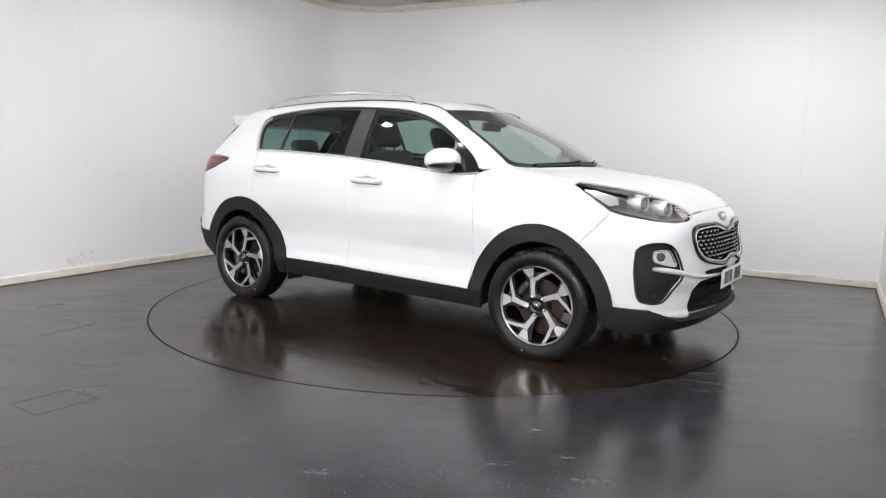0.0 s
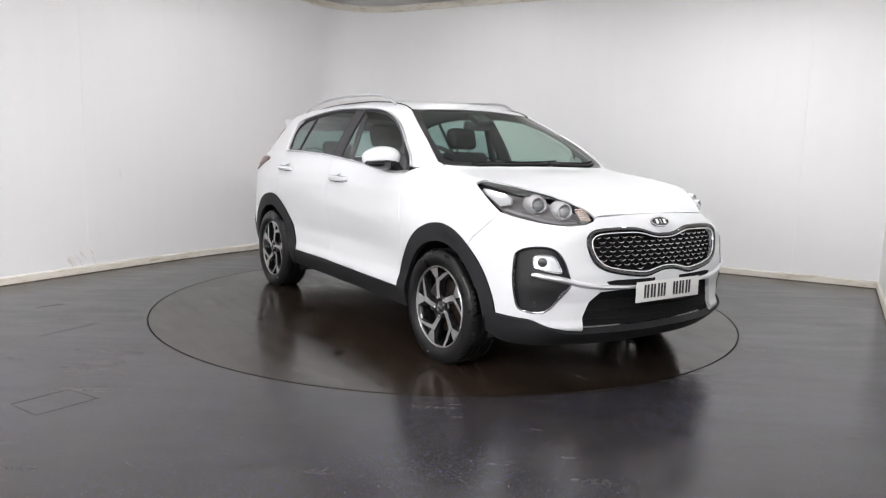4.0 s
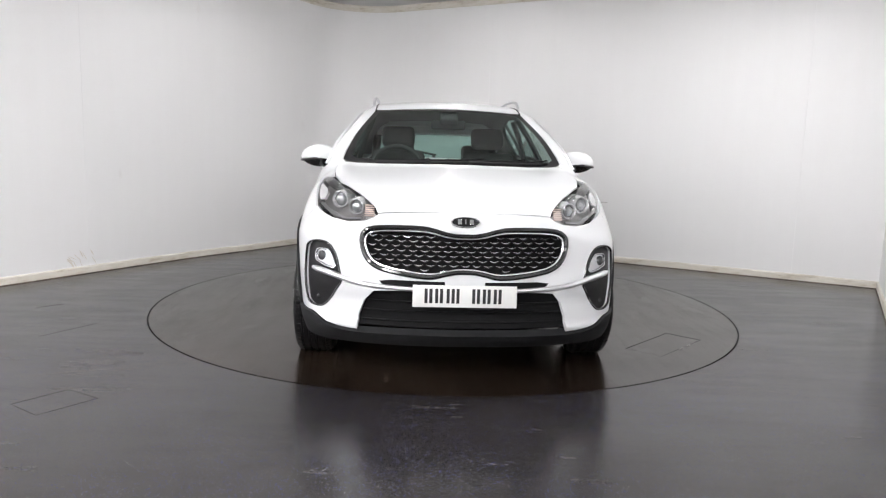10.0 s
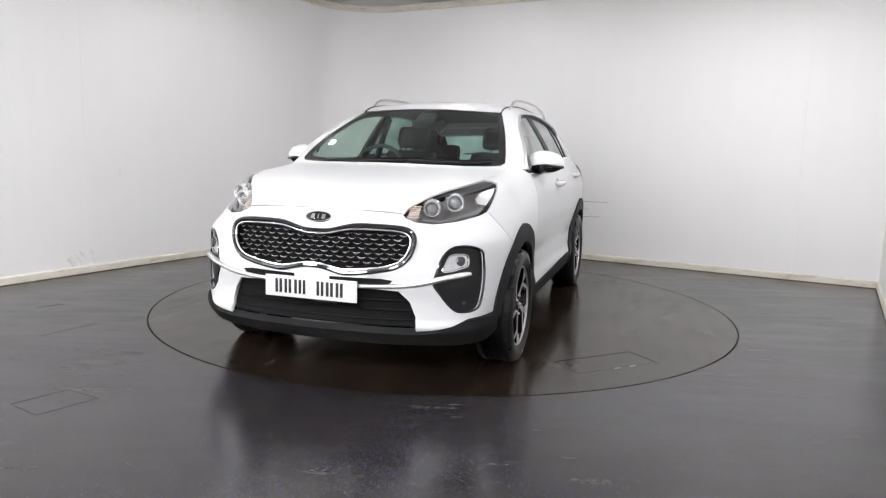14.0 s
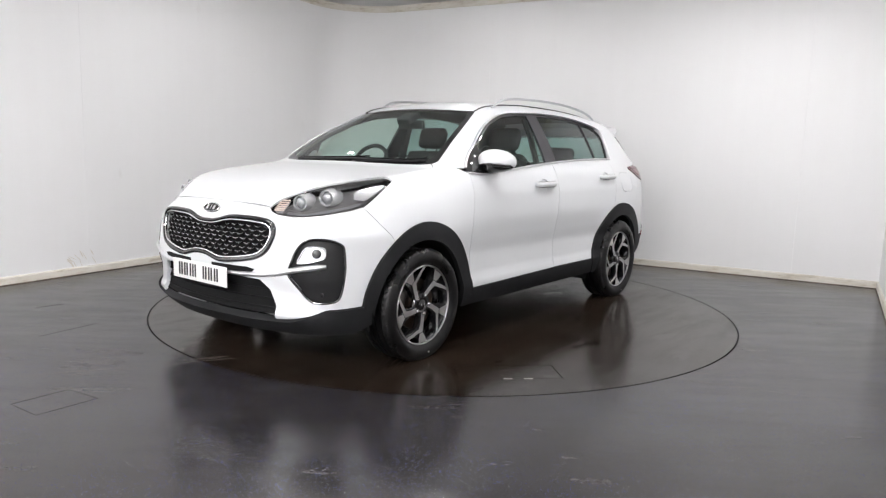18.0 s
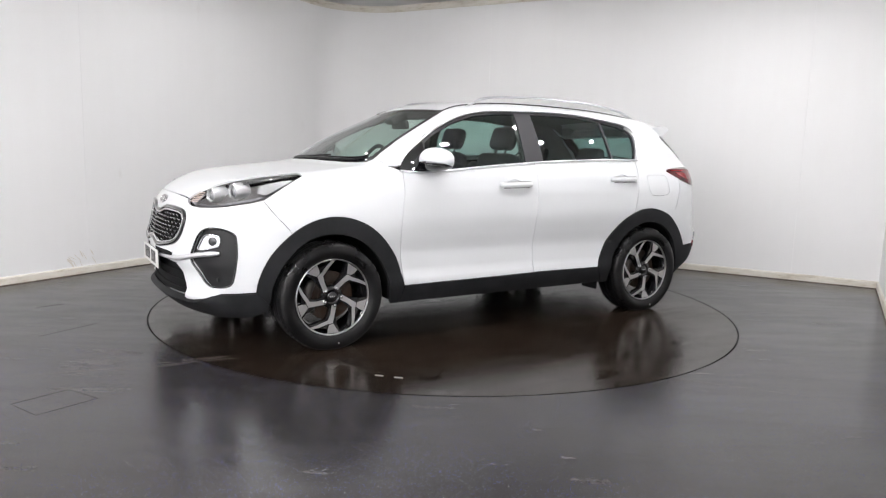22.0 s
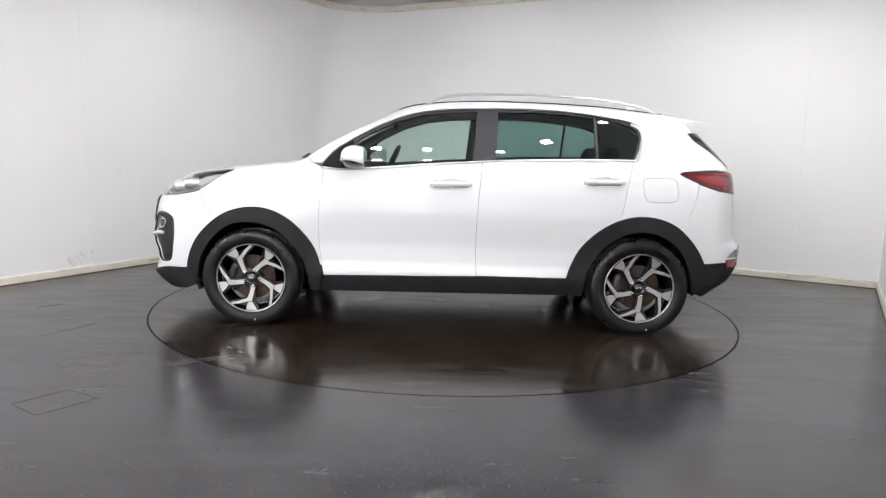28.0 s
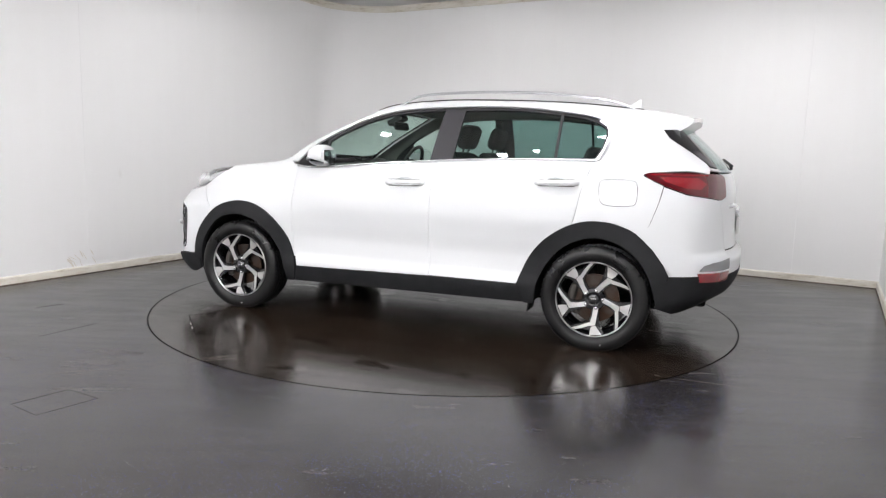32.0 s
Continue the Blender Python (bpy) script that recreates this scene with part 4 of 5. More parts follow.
# steering wheel, on the right of the car
m = Matrix.Translation((0.49, -0.37, 1.085)) @ Matrix.Rotation(radians(66), 4, "Y")
b = tube([m @ Vector((0.185 * math.cos(t), 0.185 * math.sin(t), 0)) for t in np.linspace(0, 2 * math.pi, 48, endpoint=False)], 0.016, 10, True)
sw = part("steering_wheel", b, M_TRIM_IN, car, "black steering wheel")
b = bmesh.new()
join(b, lathe([(0.07, -0.02), (0.065, 0.02), (0.001, 0.03)], 24, "z"), m)
for a in (0, 180, 90):
    t = radians(a + 180)
    join(b, tube([m @ Vector((0.05 * math.cos(t + math.pi / 2), 0.05 * math.sin(t + math.pi / 2), 0)), m @ Vector((0.18 * math.cos(t + math.pi / 2), 0.18 * math.sin(t + math.pi / 2), 0))], 0.016, 8))
join(b, tube([m @ Vector((0, 0, -0.01)), m @ Vector((0, 0, -0.25))], 0.03, 10))
part("steering_hub", b, M_TRIM_IN, sw)
# mirror and sensor box behind the windscreen
b = bmesh.new()
box(b, (0.03, 0.25, 0.065), (0.42, 0.0, 1.415), Euler((0, radians(10), 0)).to_matrix(), 0.015, 3)
im = part("interior_mirror", b, M_TRIM_IN, car, "black inside mirror")
b = bmesh.new()
box(b, (0.14, 0.13, 0.05), (0.455, 0.0, 1.462), Euler((0, radians(26), 0)).to_matrix(), 0.015, 3)
part("sensor_box", b, M_TRIM_IN, im)
b = bmesh.new()
box(b, (0.5, 1.16, 0.02), (-1.55, 0, 1.06), None, 0.006)
part("parcel_shelf", b, M_TRIM_IN, car)
for s in (-1, 1):
    b = bmesh.new()
    box(b, (1.9, 0.05, 0.42), (-0.2, s * 0.775, 0.90), None, 0.015)
    part("door_trim", b, M_TRIM_IN, car)
for s in (-1, 1):
    b = tube([(-0.26, s * 0.70, 1.12), (-0.25, s * 0.625, 1.36), (-0.24, s * 0.575, 1.48)], 0.035, 8, False, 0.6)
    part("centre_pillar_trim", b, M_TRIM_IN, car)

# ---------- lining behind the skin ----------
def arc(cx, r, a0, a1, k=14):
    return [(cx + r * math.cos(radians(a)), 0.33 + r * math.sin(radians(a))) for a in np.linspace(a0, a1, k)]


LINING = pS([(1.86, 0.30), (1.86, 0.84), (1.50, 1.02), (0.95, 1.08), (-1.27, 1.175), (-1.62, 1.09), (-1.95, 0.98), (-1.98, 0.33), (-1.74, 0.28)] + [(-1.335 - 0.39, 0.28)] + arc(-1.335, 0.39, 180, 0) + [(-0.945, 0.27), (0.945, 0.26)] + arc(1.335, 0.39, 180, 0) + [(1.725, 0.28)])
pair("inner_panel", "R", LINING, M_INNER, car, "black lining behind the panels", lifted=-0.022, depth=0.0, gap=0.0, h=0.06)
NOSE_IN = [F(0.0, 0.89), F(0.40, 0.885), F(0.62, 0.86), S(1.86, 0.86), S(1.86, 0.28), F(0.7, 0.28), F(0.0, 0.28)]
skin("nose_lining", "H", NOSE_IN, M_INNER, car, "black lining behind the nose", both=True, lifted=-0.055, depth=0.0, gap=0.0, h=0.06)
TAIL_IN = [B(0.0, 1.12), B(0.60, 1.10), S(-1.90, 1.05), S(-1.90, 0.32), B(0.6, 0.32), B(0.0, 0.32)]
skin("tail_lining", "G", TAIL_IN, M_INNER, car, "black lining behind the tailgate", both=True, lifted=-0.022, depth=0.0, gap=0.0, h=0.06)
skin("headliner", "V", pT([(0.36, 0.0), (0.34, 0.45), (0.28, 0.53), (-0.3, 0.53), (-1.1, 0.51), (-1.55, 0.47), (-1.58, 0.0)]), M_LINER, car, "light grey headliner", both=True, lifted=-0.03, depth=0.0, gap=0.0, h=0.06)
UPPER_IN = [T(0.97, 0.70)] + pT([(0.80, 0.666), (0.62, 0.616), (0.45, 0.560), (0.34, 0.527)]) + pT(ROOF_DITCH[1:]) + [T(-1.60, 0.50), S(-1.74, 1.37), S(-1.92, 1.20), S(-1.60, 1.12), S(-1.28, 1.17)] + pS(GLASS_TOP[::-1][1:-1]) + [S(0.90, 1.12)]
pair("pillar_trim", "R", UPPER_IN, M_PILLAR_IN, car, "grey lining of the pillars", lifted=-0.024, depth=0.0, gap=-0.01, h=0.05)
b = bmesh.new()
box(b, (3.5, 1.30, 0.05), (0.0, 0, 0.27), None, 0.01)
box(b, (0.8, 0.5, 0.06), (0.55, 0.1, 0.235), None, 0.01)
box(b, (0.5, 0.9, 0.10), (-1.75, 0, 0.30), None, 0.02)
part("floor_pan", b, M_INNER, car)
for sx in (1.335, -1.335):
    part("axle", tube([(sx, -0.72, 0.31), (sx, 0.72, 0.31)], 0.035, 10), M_INNER, car)
    for sy in (-1, 1):
        part("suspension_leg", tube([(sx + 0.05, sy * 0.62, 0.30), (sx + 0.1, sy * 0.55, 0.62)], 0.05, 10), M_INNER, car)


def arch_liner(cx, s):
    bm = bmesh.new()
    ang = [radians(a) for a in np.linspace(-8, 188, 30)]
    rows = []
    for y in (0.885, 0.60, 0.56):
        r = 0.392 if y > 0.57 else 0.05
        rows.append([bm.verts.new((cx + r * math.cos(a), s * y, 0.33 + r * math.sin(a))) for a in ang])
    for p, q in zip(rows, rows[1:]):
        for i in range(len(ang) - 1):
            bm.faces.new((p[i], p[i + 1], q[i + 1], q[i]))
    bmesh.ops.recalc_face_normals(bm, faces=bm.faces)
    return bm


for cx in (1.335, -1.335):
    for s in (1, -1):
        part("arch_liner", arch_liner(cx, s), M_INNER, car)

# ---------- side windows ----------
FRAME_OUT = GLASS_TOP + BELT[::-1][1:-1]
G_FRONT = [(0.64, 1.112), (0.635, 1.278), (0.57, 1.326), (0.38, 1.420), (0.18, 1.479), (-0.02, 1.503), (-0.195, 1.512), (-0.165, 1.162), (0.20, 1.140), (0.50, 1.113)]
G_REAR = [(-0.345, 1.513), (-0.61, 1.518), (-0.81, 1.509), (-1.015, 1.487), (-1.015, 1.203), (-0.79, 1.200), (-0.33, 1.180)]
G_QUARTER = [(-1.035, 1.484), (-1.19, 1.462), (-1.28, 1.430), (-1.32, 1.40), (-1.327, 1.355), (-1.303, 1.27), (-1.27, 1.210), (-1.035, 1.205)]
pair("window_frame", "R", pS(FRAME_OUT), M_FILM, car, "satin black window frame and door pillar", holes=[pS(G_FRONT), pS(G_REAR), pS(G_QUARTER)], lifted=-0.006, depth=0.02)
pair("front_door_glass", "R", pS(G_FRONT), M_GLASS, car, "green-tinted door glass", lifted=-0.012, depth=0.0, gap=-0.004)
pair("rear_door_glass", "R", pS(G_REAR), M_PRIVACY, car, "dark tinted door glass", lifted=-0.012, depth=0.0, gap=-0.004)
pair("quarter_glass", "R", pS(G_QUARTER), M_PRIVACY, car, "dark tinted quarter glass", lifted=-0.012, depth=0.0, gap=-0.004)
SAIL = pS([(0.86, 1.10), (0.855, 1.125), (0.80, 1.19), (0.72, 1.252), (0.655, 1.285), (0.65, 1.11), (0.72, 1.09)])
pair("mirror_base", "R", SAIL, M_BLACK, car, "gloss black mirror base", lifted=0.002, depth=0.012)


def on_skin(pts3, lifted):
    P = np.array(pts3)
    return P + normals_at(P) * lifted


def strip(name, pts, material, r, lifted=0.002, closed=False, label="", flat_=0.6, smooth_n=5):
    P = rounded(np.array(pts), smooth_n, closed)
    q = lift("R", flat("R", P))
    return both_sides(name, tube(list(on_skin(q, lifted)), r, 8, closed, flat_), material, car, label)


strip("window_trim", pS(GLASS_TOP), M_TRIM, 0.0100, 0.005, label="bright trim over the side windows")
strip("belt_trim", pS(BELT), M_TRIM, 0.0105, 0.005, label="bright trim under the side windows")

QTRIM = pS([(-1.27, 1.445), (-1.322, 1.415), (-1.338, 1.385), (-1.340, 1.352), (-1.318, 1.27), (-1.282, 1.203), (-1.315, 1.196), (-1.345, 1.27), (-1.362, 1.352), (-1.360, 1.395), (-1.335, 1.435), (-1.285, 1.46)])
pair("quarter_trim", "R", QTRIM, M_TRIM, car, "bright trim round the quarter glass", lifted=0.004, depth=0.01)

# black roof joint strips and rails
RAIL = [(0.185, 1.548), (0.15, 1.560), (0.08, 1.596), (0.0, 1.617), (-0.17, 1.632), (-0.5, 1.641), (-0.81, 1.635), (-1.01, 1.623), (-1.22, 1.600), (-1.38, 1.567), (-1.47, 1.531), (-1.5, 1.528)]
_rp = rounded([(x, 0.553 - 0.03 * max(0, (-x - 0.9)) ** 1.5, z) for x, z in RAIL], 5, False)
both_sides("roof_rail", tube(list(_rp), [0.008 + 0.005 * min(1, 4 * t, 4 * (1 - t)) for t in np.linspace(0, 1, len(_rp))], 10, False, 0.75), M_RAIL, car, "silver roof rail")
_d = on_skin(lift("V", flat("V", np.array(pT([(0.36, 0.532), (0.2, 0.526), (-0.2, 0.526), (-0.7, 0.522), (-1.1, 0.514), (-1.4, 0.502), (-1.53, 0.492)])))), 0.001)
both_sides("roof_moulding", tube(list(rounded(_d, 5, False)), 0.006, 8), M_SATIN, car)

# aerial fin
_fin = bmesh.new()
_rings = []
for _t in np.linspace(0, 1, 9):
    _h = 0.072 * (1 - _t)
    _l0, _l1 = 0.02 + 0.13 * _t ** 0.8, 0.165
    _w = 0.028 * (1 - _t) ** 0.7 + 0.003
    _rings.append([_fin.verts.new((-1.30 - (_l0 + (_l1 - _l0) * (0.5 - 0.5 * math.cos(a))), _w * math.sin(a), 1.560 + 0.072 * _t)) for a in np.linspace(0, 2 * math.pi, 16, endpoint=False)])
for _p, _q in zip(_rings, _rings[1:]):
    for _i in range(16):
        _fin.faces.new((_p[_i], _p[(_i + 1) % 16], _q[(_i + 1) % 16], _q[_i]))
_fin.faces.new(_rings[-1])
bmesh.ops.recalc_face_normals(_fin, faces=_fin.faces)
part("roof_aerial", _fin, M_PAINT, car, "white fin-shaped roof aerial")


# ---------- spoiler, rear glass ----------
def spoiler():
    bm = bmesh.new()
    rows = []
    for y in np.linspace(-0.60, 0.60, 25):
        e = (abs(y) / 0.60) ** 2
        root = T(-1.548, min(abs(y), 0.49))
        zr = root[2] - 0.10 * max(0, abs(y) - 0.5) / 0.1 * 0.4
        tip = np.array((-1.888 + 0.04 * e**2, 1.490 - 0.02 * e))
        prof = [(-1.548, zr - 0.004), (-1.66, zr - 0.018), (-1.78, tip[1] + 0.015), (tip[0], tip[1]), (tip[0] + 0.004, tip[1] - 0.022), (-1.82, tip[1] - 0.045), (-1.74, 1.385 - 0.01 * e), (-1.66, 1.40)]
        rows.append([bm.verts.new((px, y, pz)) for px, pz in prof])
    for p, q in zip(rows, rows[1:]):
        for i in range(len(p) - 1):
            bm.faces.new((p[i], p[i + 1], q[i + 1], q[i]))
    bm.faces.new(rows[0])
    bm.faces.new(rows[-1][::-1])
    bmesh.ops.recalc_face_normals(bm, faces=bm.faces)
    return bm


part("spoiler", spoiler(), M_PAINT, car, "white roof spoiler over the rear glass")
skin("rear_glass", "G", [B(0.0, 1.15), B(0.54, 1.14), B(0.60, 1.17), B(0.57, 1.30), B(0.545, 1.40), B(0.0, 1.42)], M_PRIVACY, car, "dark tinted rear glass", both=True, lifted=0.002, depth=0.0, gap=0.0)
FIN_SIDE = [S(-1.675, 1.395), S(-1.715, 1.345), S(-1.86, 1.252), S(-1.965, 1.175), B(0.585, 1.165), B(0.565, 1.30), B(0.555, 1.40)]
pair("rear_glass_fin", "G", FIN_SIDE, M_BLACK, car, "gloss black fin beside the rear glass", lifted=0.004, depth=0.01, gap=0.0)
b = tube([B(0.0, 1.165) + np.array((-0.005, 0, 0.0)), B(0.0, 1.165) + np.array((-0.022, 0, 0.008))], 0.018, 12)
join(b, tube([B(0.02, 1.178) + np.array((-0.028, 0, 0)), B(-0.2, 1.22) + np.array((-0.020, 0, 0)), B(-0.42, 1.20) + np.array((-0.014, 0, 0))], [0.012, 0.009, 0.007], 8))
part("rear_wiper", b, M_SATIN, car, "black rear wiper")

# ---------- tail lamps ----------
TLAMP = [S(-1.585, 1.118), S(-1.62, 1.128), S(-1.80, 1.132), S(-1.965, 1.130), B(0.60, 1.128), B(0.56, 1.112), B(0.58, 0.992), B(0.655, 0.972), B(0.70, 0.977), S(-1.85, 1.008), S(-1.71, 1.055), S(-1.62, 1.092)]
_t = pair("tail_lamp", "G", TLAMP, M_REDDARK, car, "dark red wraparound tail lamp", lifted=0.007, depth=0.02, gap=0.001)
TL_MID = [S(-1.68, 1.105), S(-1.90, 1.105), S(-1.95, 1.07), S(-1.92, 1.035), S(-1.84, 1.04), S(-1.72, 1.075)]
for _o, _m in zip(_t, (False, True)):
    skin("lamp_segment", "G", TL_MID, M_RED, _o, "bright red inner segment", mirror=_m, lifted=0.0085, depth=0.0)
    skin("lamp_chrome", "G", [S(-1.62, 1.121), S(-1.95, 1.122), S(-1.95, 1.115), S(-1.64, 1.112)], M_RED, _o, "", mirror=_m, lifted=0.010, depth=0.002, gap=0.0)
R_CLEAR = [S(-1.945, 0.548), S(-1.975, 0.585), S(-2.03, 0.602), B(0.66, 0.612), B(0.62, 0.612), B(0.62, 0.55), B(0.7, 0.547)]
M_CLEARLENS = mat("clear_lens", (0.30, 0.30, 0.31), 0.15, 0.5)
pair("reversing_lamp", "G", R_CLEAR, M_CLEARLENS, car, "clear lower rear lamp", lifted=0.010, depth=0.012)
R_REDREF = [S(-1.935, 0.538), B(0.70, 0.538), B(0.62, 0.538), B(0.63, 0.478), B(0.70, 0.478), S(-1.95, 0.482)]
pair("rear_reflector", "G", R_REDREF, M_RED, car, "red rear reflector", lifted=0.010, depth=0.012)
# rear plate recess, badge bars and lettering bars on the tailgate
b = bmesh.new()
box(b, (0.02, 0.52, 0.111), (B(0.0, 0.79)[0] - 0.008, 0, 0.79), None, 0.004)
part("rear_number_plate", b, M_PLATE, car, "yellowish-white rear plate")
for _i in range(8):
    b = bmesh.new()
    box(b, (0.006, 0.020, 0.026), tuple(B(0.30 + _i * 0.028, 0.93) + np.array((-0.003, 0, 0))), None, 0.002)
    part("badge_bar", b, M_SILVERTXT, car)
b = tube([B(0.28, 0.885) + np.array((-0.016, 0, 0)), B(0.0, 0.885) + np.array((-0.02, 0, 0)), B(-0.28, 0.885) + np.array((-0.016, 0, 0))], 0.013, 8)
part("plate_trim", b, M_PAINT, car)

# ---------- head lamps ----------
LAMP = pF(LAMP_IN) + pT([(1.70, 0.668), (1.49, 0.715)]) + [S(1.485, 1.057), S(1.58, 1.008), S(1.725, 0.915), S(1.79, 0.896), S(1.93, 0.871)] + pF(LAMP_LOW[::-1][:-1])
M_LAMPIN = mat("lamp_housing", (0.17, 0.165, 0.165), 0.32, 0.2)
M_DISH = mat("reflector_dish", (0.30, 0.30, 0.31), 0.3, 0.8)
M_WING = mat("silvered_plastic", (0.74, 0.74, 0.75), 0.25, 0.6)


def ring_lens(bm_ring, bm_lens, at, direction, r):
    q = Vector(direction).to_track_quat("Y", "Z").to_matrix().to_4x4()
    m = Matrix.Translation(at) @ q
    join(bm_ring, lathe([(r * 1.25, -0.012), (r * 1.27, 0.002), (r * 1.18, 0.009), (r * 1.04, 0.005), (r * 0.97, -0.012)], 32), m)
    join(bm_lens, lathe([(r * 0.96, -0.010), (r * 0.85, 0.000), (r * 0.6, 0.006), (r * 0.3, 0.009), (0.001, 0.010)], 32), m)
    return m


M_LENS = mat("projector_lens", (0.30, 0.31, 0.32), 0.06, 0.6, coat=0.6)
for _m in (False, True):
    lamp = skin("head_lamp", "H", LAMP, M_LAMPIN, car, "swept-back head lamp with two projectors", mirror=_m, lifted=-0.055, depth=-0.052, gap=0.004)
    skin("lamp_cover", "H", LAMP, M_CLEAR, lamp, "clear lamp cover", mirror=_m, lifted=0.001, depth=0.0, gap=0.002)
    sy = -1 if _m else 1
    for (y, z, r) in ((0.652, 0.957, 0.036), (0.560, 0.929, 0.034)):
        rg, ln = bmesh.new(), bmesh.new()
        p = F(y, z) - np.array((0.030, 0, 0))
        mm = ring_lens(rg, ln, (p[0], p[1] * sy, p[2]), (0.95, 0.31 * sy, 0.0), r)
        part("lamp_ring", rg, M_WING, lamp, "bright projector ring")
        part("lamp_lens", ln, M_LENS, lamp, "dark glass projector lens")
        bowl = lathe([(r * 1.24, 0.000), (r * 1.34, -0.012), (r * 1.46, -0.04), (r * 1.52, -0.085), (r * 1.40, -0.088), (r * 1.10, -0.006)], 32)
        bmesh.ops.transform(bowl, matrix=mm, verts=bowl.verts)
        part("lamp_bowl", bowl, M_WING, lamp, "silver projector bowl")
    skin("lamp_reflector", "H", [F(0.455, 0.905), F(0.47, 0.930), F(0.50, 0.948), F(0.516, 0.950), F(0.516, 0.882), F(0.475, 0.890)], M_WING, lamp, "silver indicator reflector", mirror=_m, lifted=-0.024, depth=0.0)
    for zz in np.linspace(0.890, 0.940, 6):
        y0, y1 = 0.464, 0.512
        p, q = F(y0, zz) - np.array((0.015, 0, 0)), F(y1, zz) - np.array((0.020, 0, 0))
        bb = tube([(p[0], p[1] * sy, p[2]), (q[0], q[1] * sy, q[2])], 0.0036, 6)
        part("indicator_rib", bb, M_AMBER, lamp, "pale amber indicator rib")
    skin("lamp_reflector", "H", [S(1.545, 1.038), S(1.60, 1.034), S(1.70, 1.012), S(1.745, 0.985), S(1.752, 0.955), S(1.705, 0.945), S(1.62, 0.992)], M_WING, lamp, "silver reflector wing", mirror=_m, lifted=-0.012, depth=0.01)
    skin("lamp_reflector", "H", [S(1.72, 0.930), S(1.79, 0.908), S(1.92, 0.882), F(0.62, 0.872), F(0.54, 0.880), F(0.54, 0.892), F(0.62, 0.884), S(1.92, 0.896), S(1.80, 0.921), S(1.735, 0.941)], M_DISH, lamp, "grey lower reflector edge", mirror=_m, lifted=-0.018, depth=0.01)
    skin("lamp_brow", "H", [S(1.50, 1.062), T(1.52, 0.70), T(1.70, 0.655), F(0.59, 1.008), F(0.535, 0.978), F(0.60, 0.997), S(1.85, 0.990), S(1.70, 1.024)], M_SATIN, lamp, "black upper edge of the lamp", mirror=_m, lifted=-0.008, depth=0.0)

# ---------- fog lamps and bright bar ----------
M_FOGLENS = mat("fog_lens", (0.07, 0.072, 0.075), 0.06, 0.3, coat=0.6)
for _m in (False, True):
    sy = -1 if _m else 1
    bez = skin("fog_bezel", "H", FOG3, M_SATIN, car, "gloss black fog lamp surround", mirror=_m, lifted=-0.019, depth=0.0, gap=-0.006)
    rim3 = on_skin(FOG3, -0.003)
    bb = tube([(q[0], q[1] * sy, q[2]) for q in rim3], 0.0065, 8, True)
    part("bezel_edge", bb, M_BLACK, bez, "gloss black rounded edge")
    TRAY = [F(0.772, 0.700), F(0.735, 0.712), F(0.695, 0.703), F(0.672, 0.655), F(0.666, 0.628), F(0.70, 0.626), F(0.75, 0.640), F(0.775, 0.652)]
    tray = lift("H", flat("H", rounded(TRAY, 4)))
    skin("fog_tray", "H", tray, M_SATCHROME, bez, "silver tray of the fog lamp", mirror=_m, lifted=-0.014, depth=0.006, gap=0.0, h=0.012)
    bb = tube([(q[0], q[1] * sy, q[2]) for q in on_skin(tray, -0.012)], 0.0045, 8, True)
    part("fog_trim", bb, M_SATCHROME, bez, "bright teardrop trim")
    lens = lathe([(0.0245, -0.004), (0.0245, 0.004), (0.020, 0.008), (0.010, 0.010), (0.001, 0.0105)], 28)
    p = F(0.744, 0.676)
    n_ = normals_at(np.array([p]))[0]
    p = p - n_ * 0.013
    bmesh.ops.transform(lens, matrix=Matrix.Translation((p[0], p[1] * sy, p[2])) @ Vector((n_[0], n_[1] * sy, 0)).to_track_quat("Y", "Z").to_matrix().to_4x4(), verts=lens.verts)
    part("fog_lamp", lens, M_FOGLENS, bez, "round dark fog lamp")
    q = F(0.752, 0.452)
    bb = lathe([(0.012, 0.0), (0.012, 0.006), (0.008, 0.009), (0.001, 0.009)], 16, "x")
    bmesh.ops.translate(bb, vec=(q[0] - 0.026, q[1] * sy, q[2]), verts=bb.verts)
    part("parking_sensor", bb, M_SATIN, bez)
    bar = rounded([F(0.784, 0.609), F(0.765, 0.607), F(0.74, 0.603), F(0.66, 0.588), F(0.58, 0.568), F(0.50, 0.553), F(0.40, 0.545), F(0.27, 0.540), F(0.10, 0.536)], 6, False)
    bar = on_skin(bar, -0.002)
    bb = tube([(q[0], q[1] * sy, q[2]) for q in bar], [0.0095 + 0.0065 * min(1, 6 * t) * min(1, 2.2 * (1 - t)) for t in np.linspace(0, 1, len(bar))], 10, False, 1.0)
    part("bumper_bar", bb, M_TRIM, car, "bright bar across the bumper")
    slot = [F(0.10, 0.582), F(0.37, 0.584), F(0.43, 0.576), F(0.41, 0.556), F(0.10, 0.545)]
    skin("bumper_slot", "H", slot, M_INNER, car, "black slot over the bright bar", mirror=_m, lifted=0.001, depth=0.0, gap=0.0)

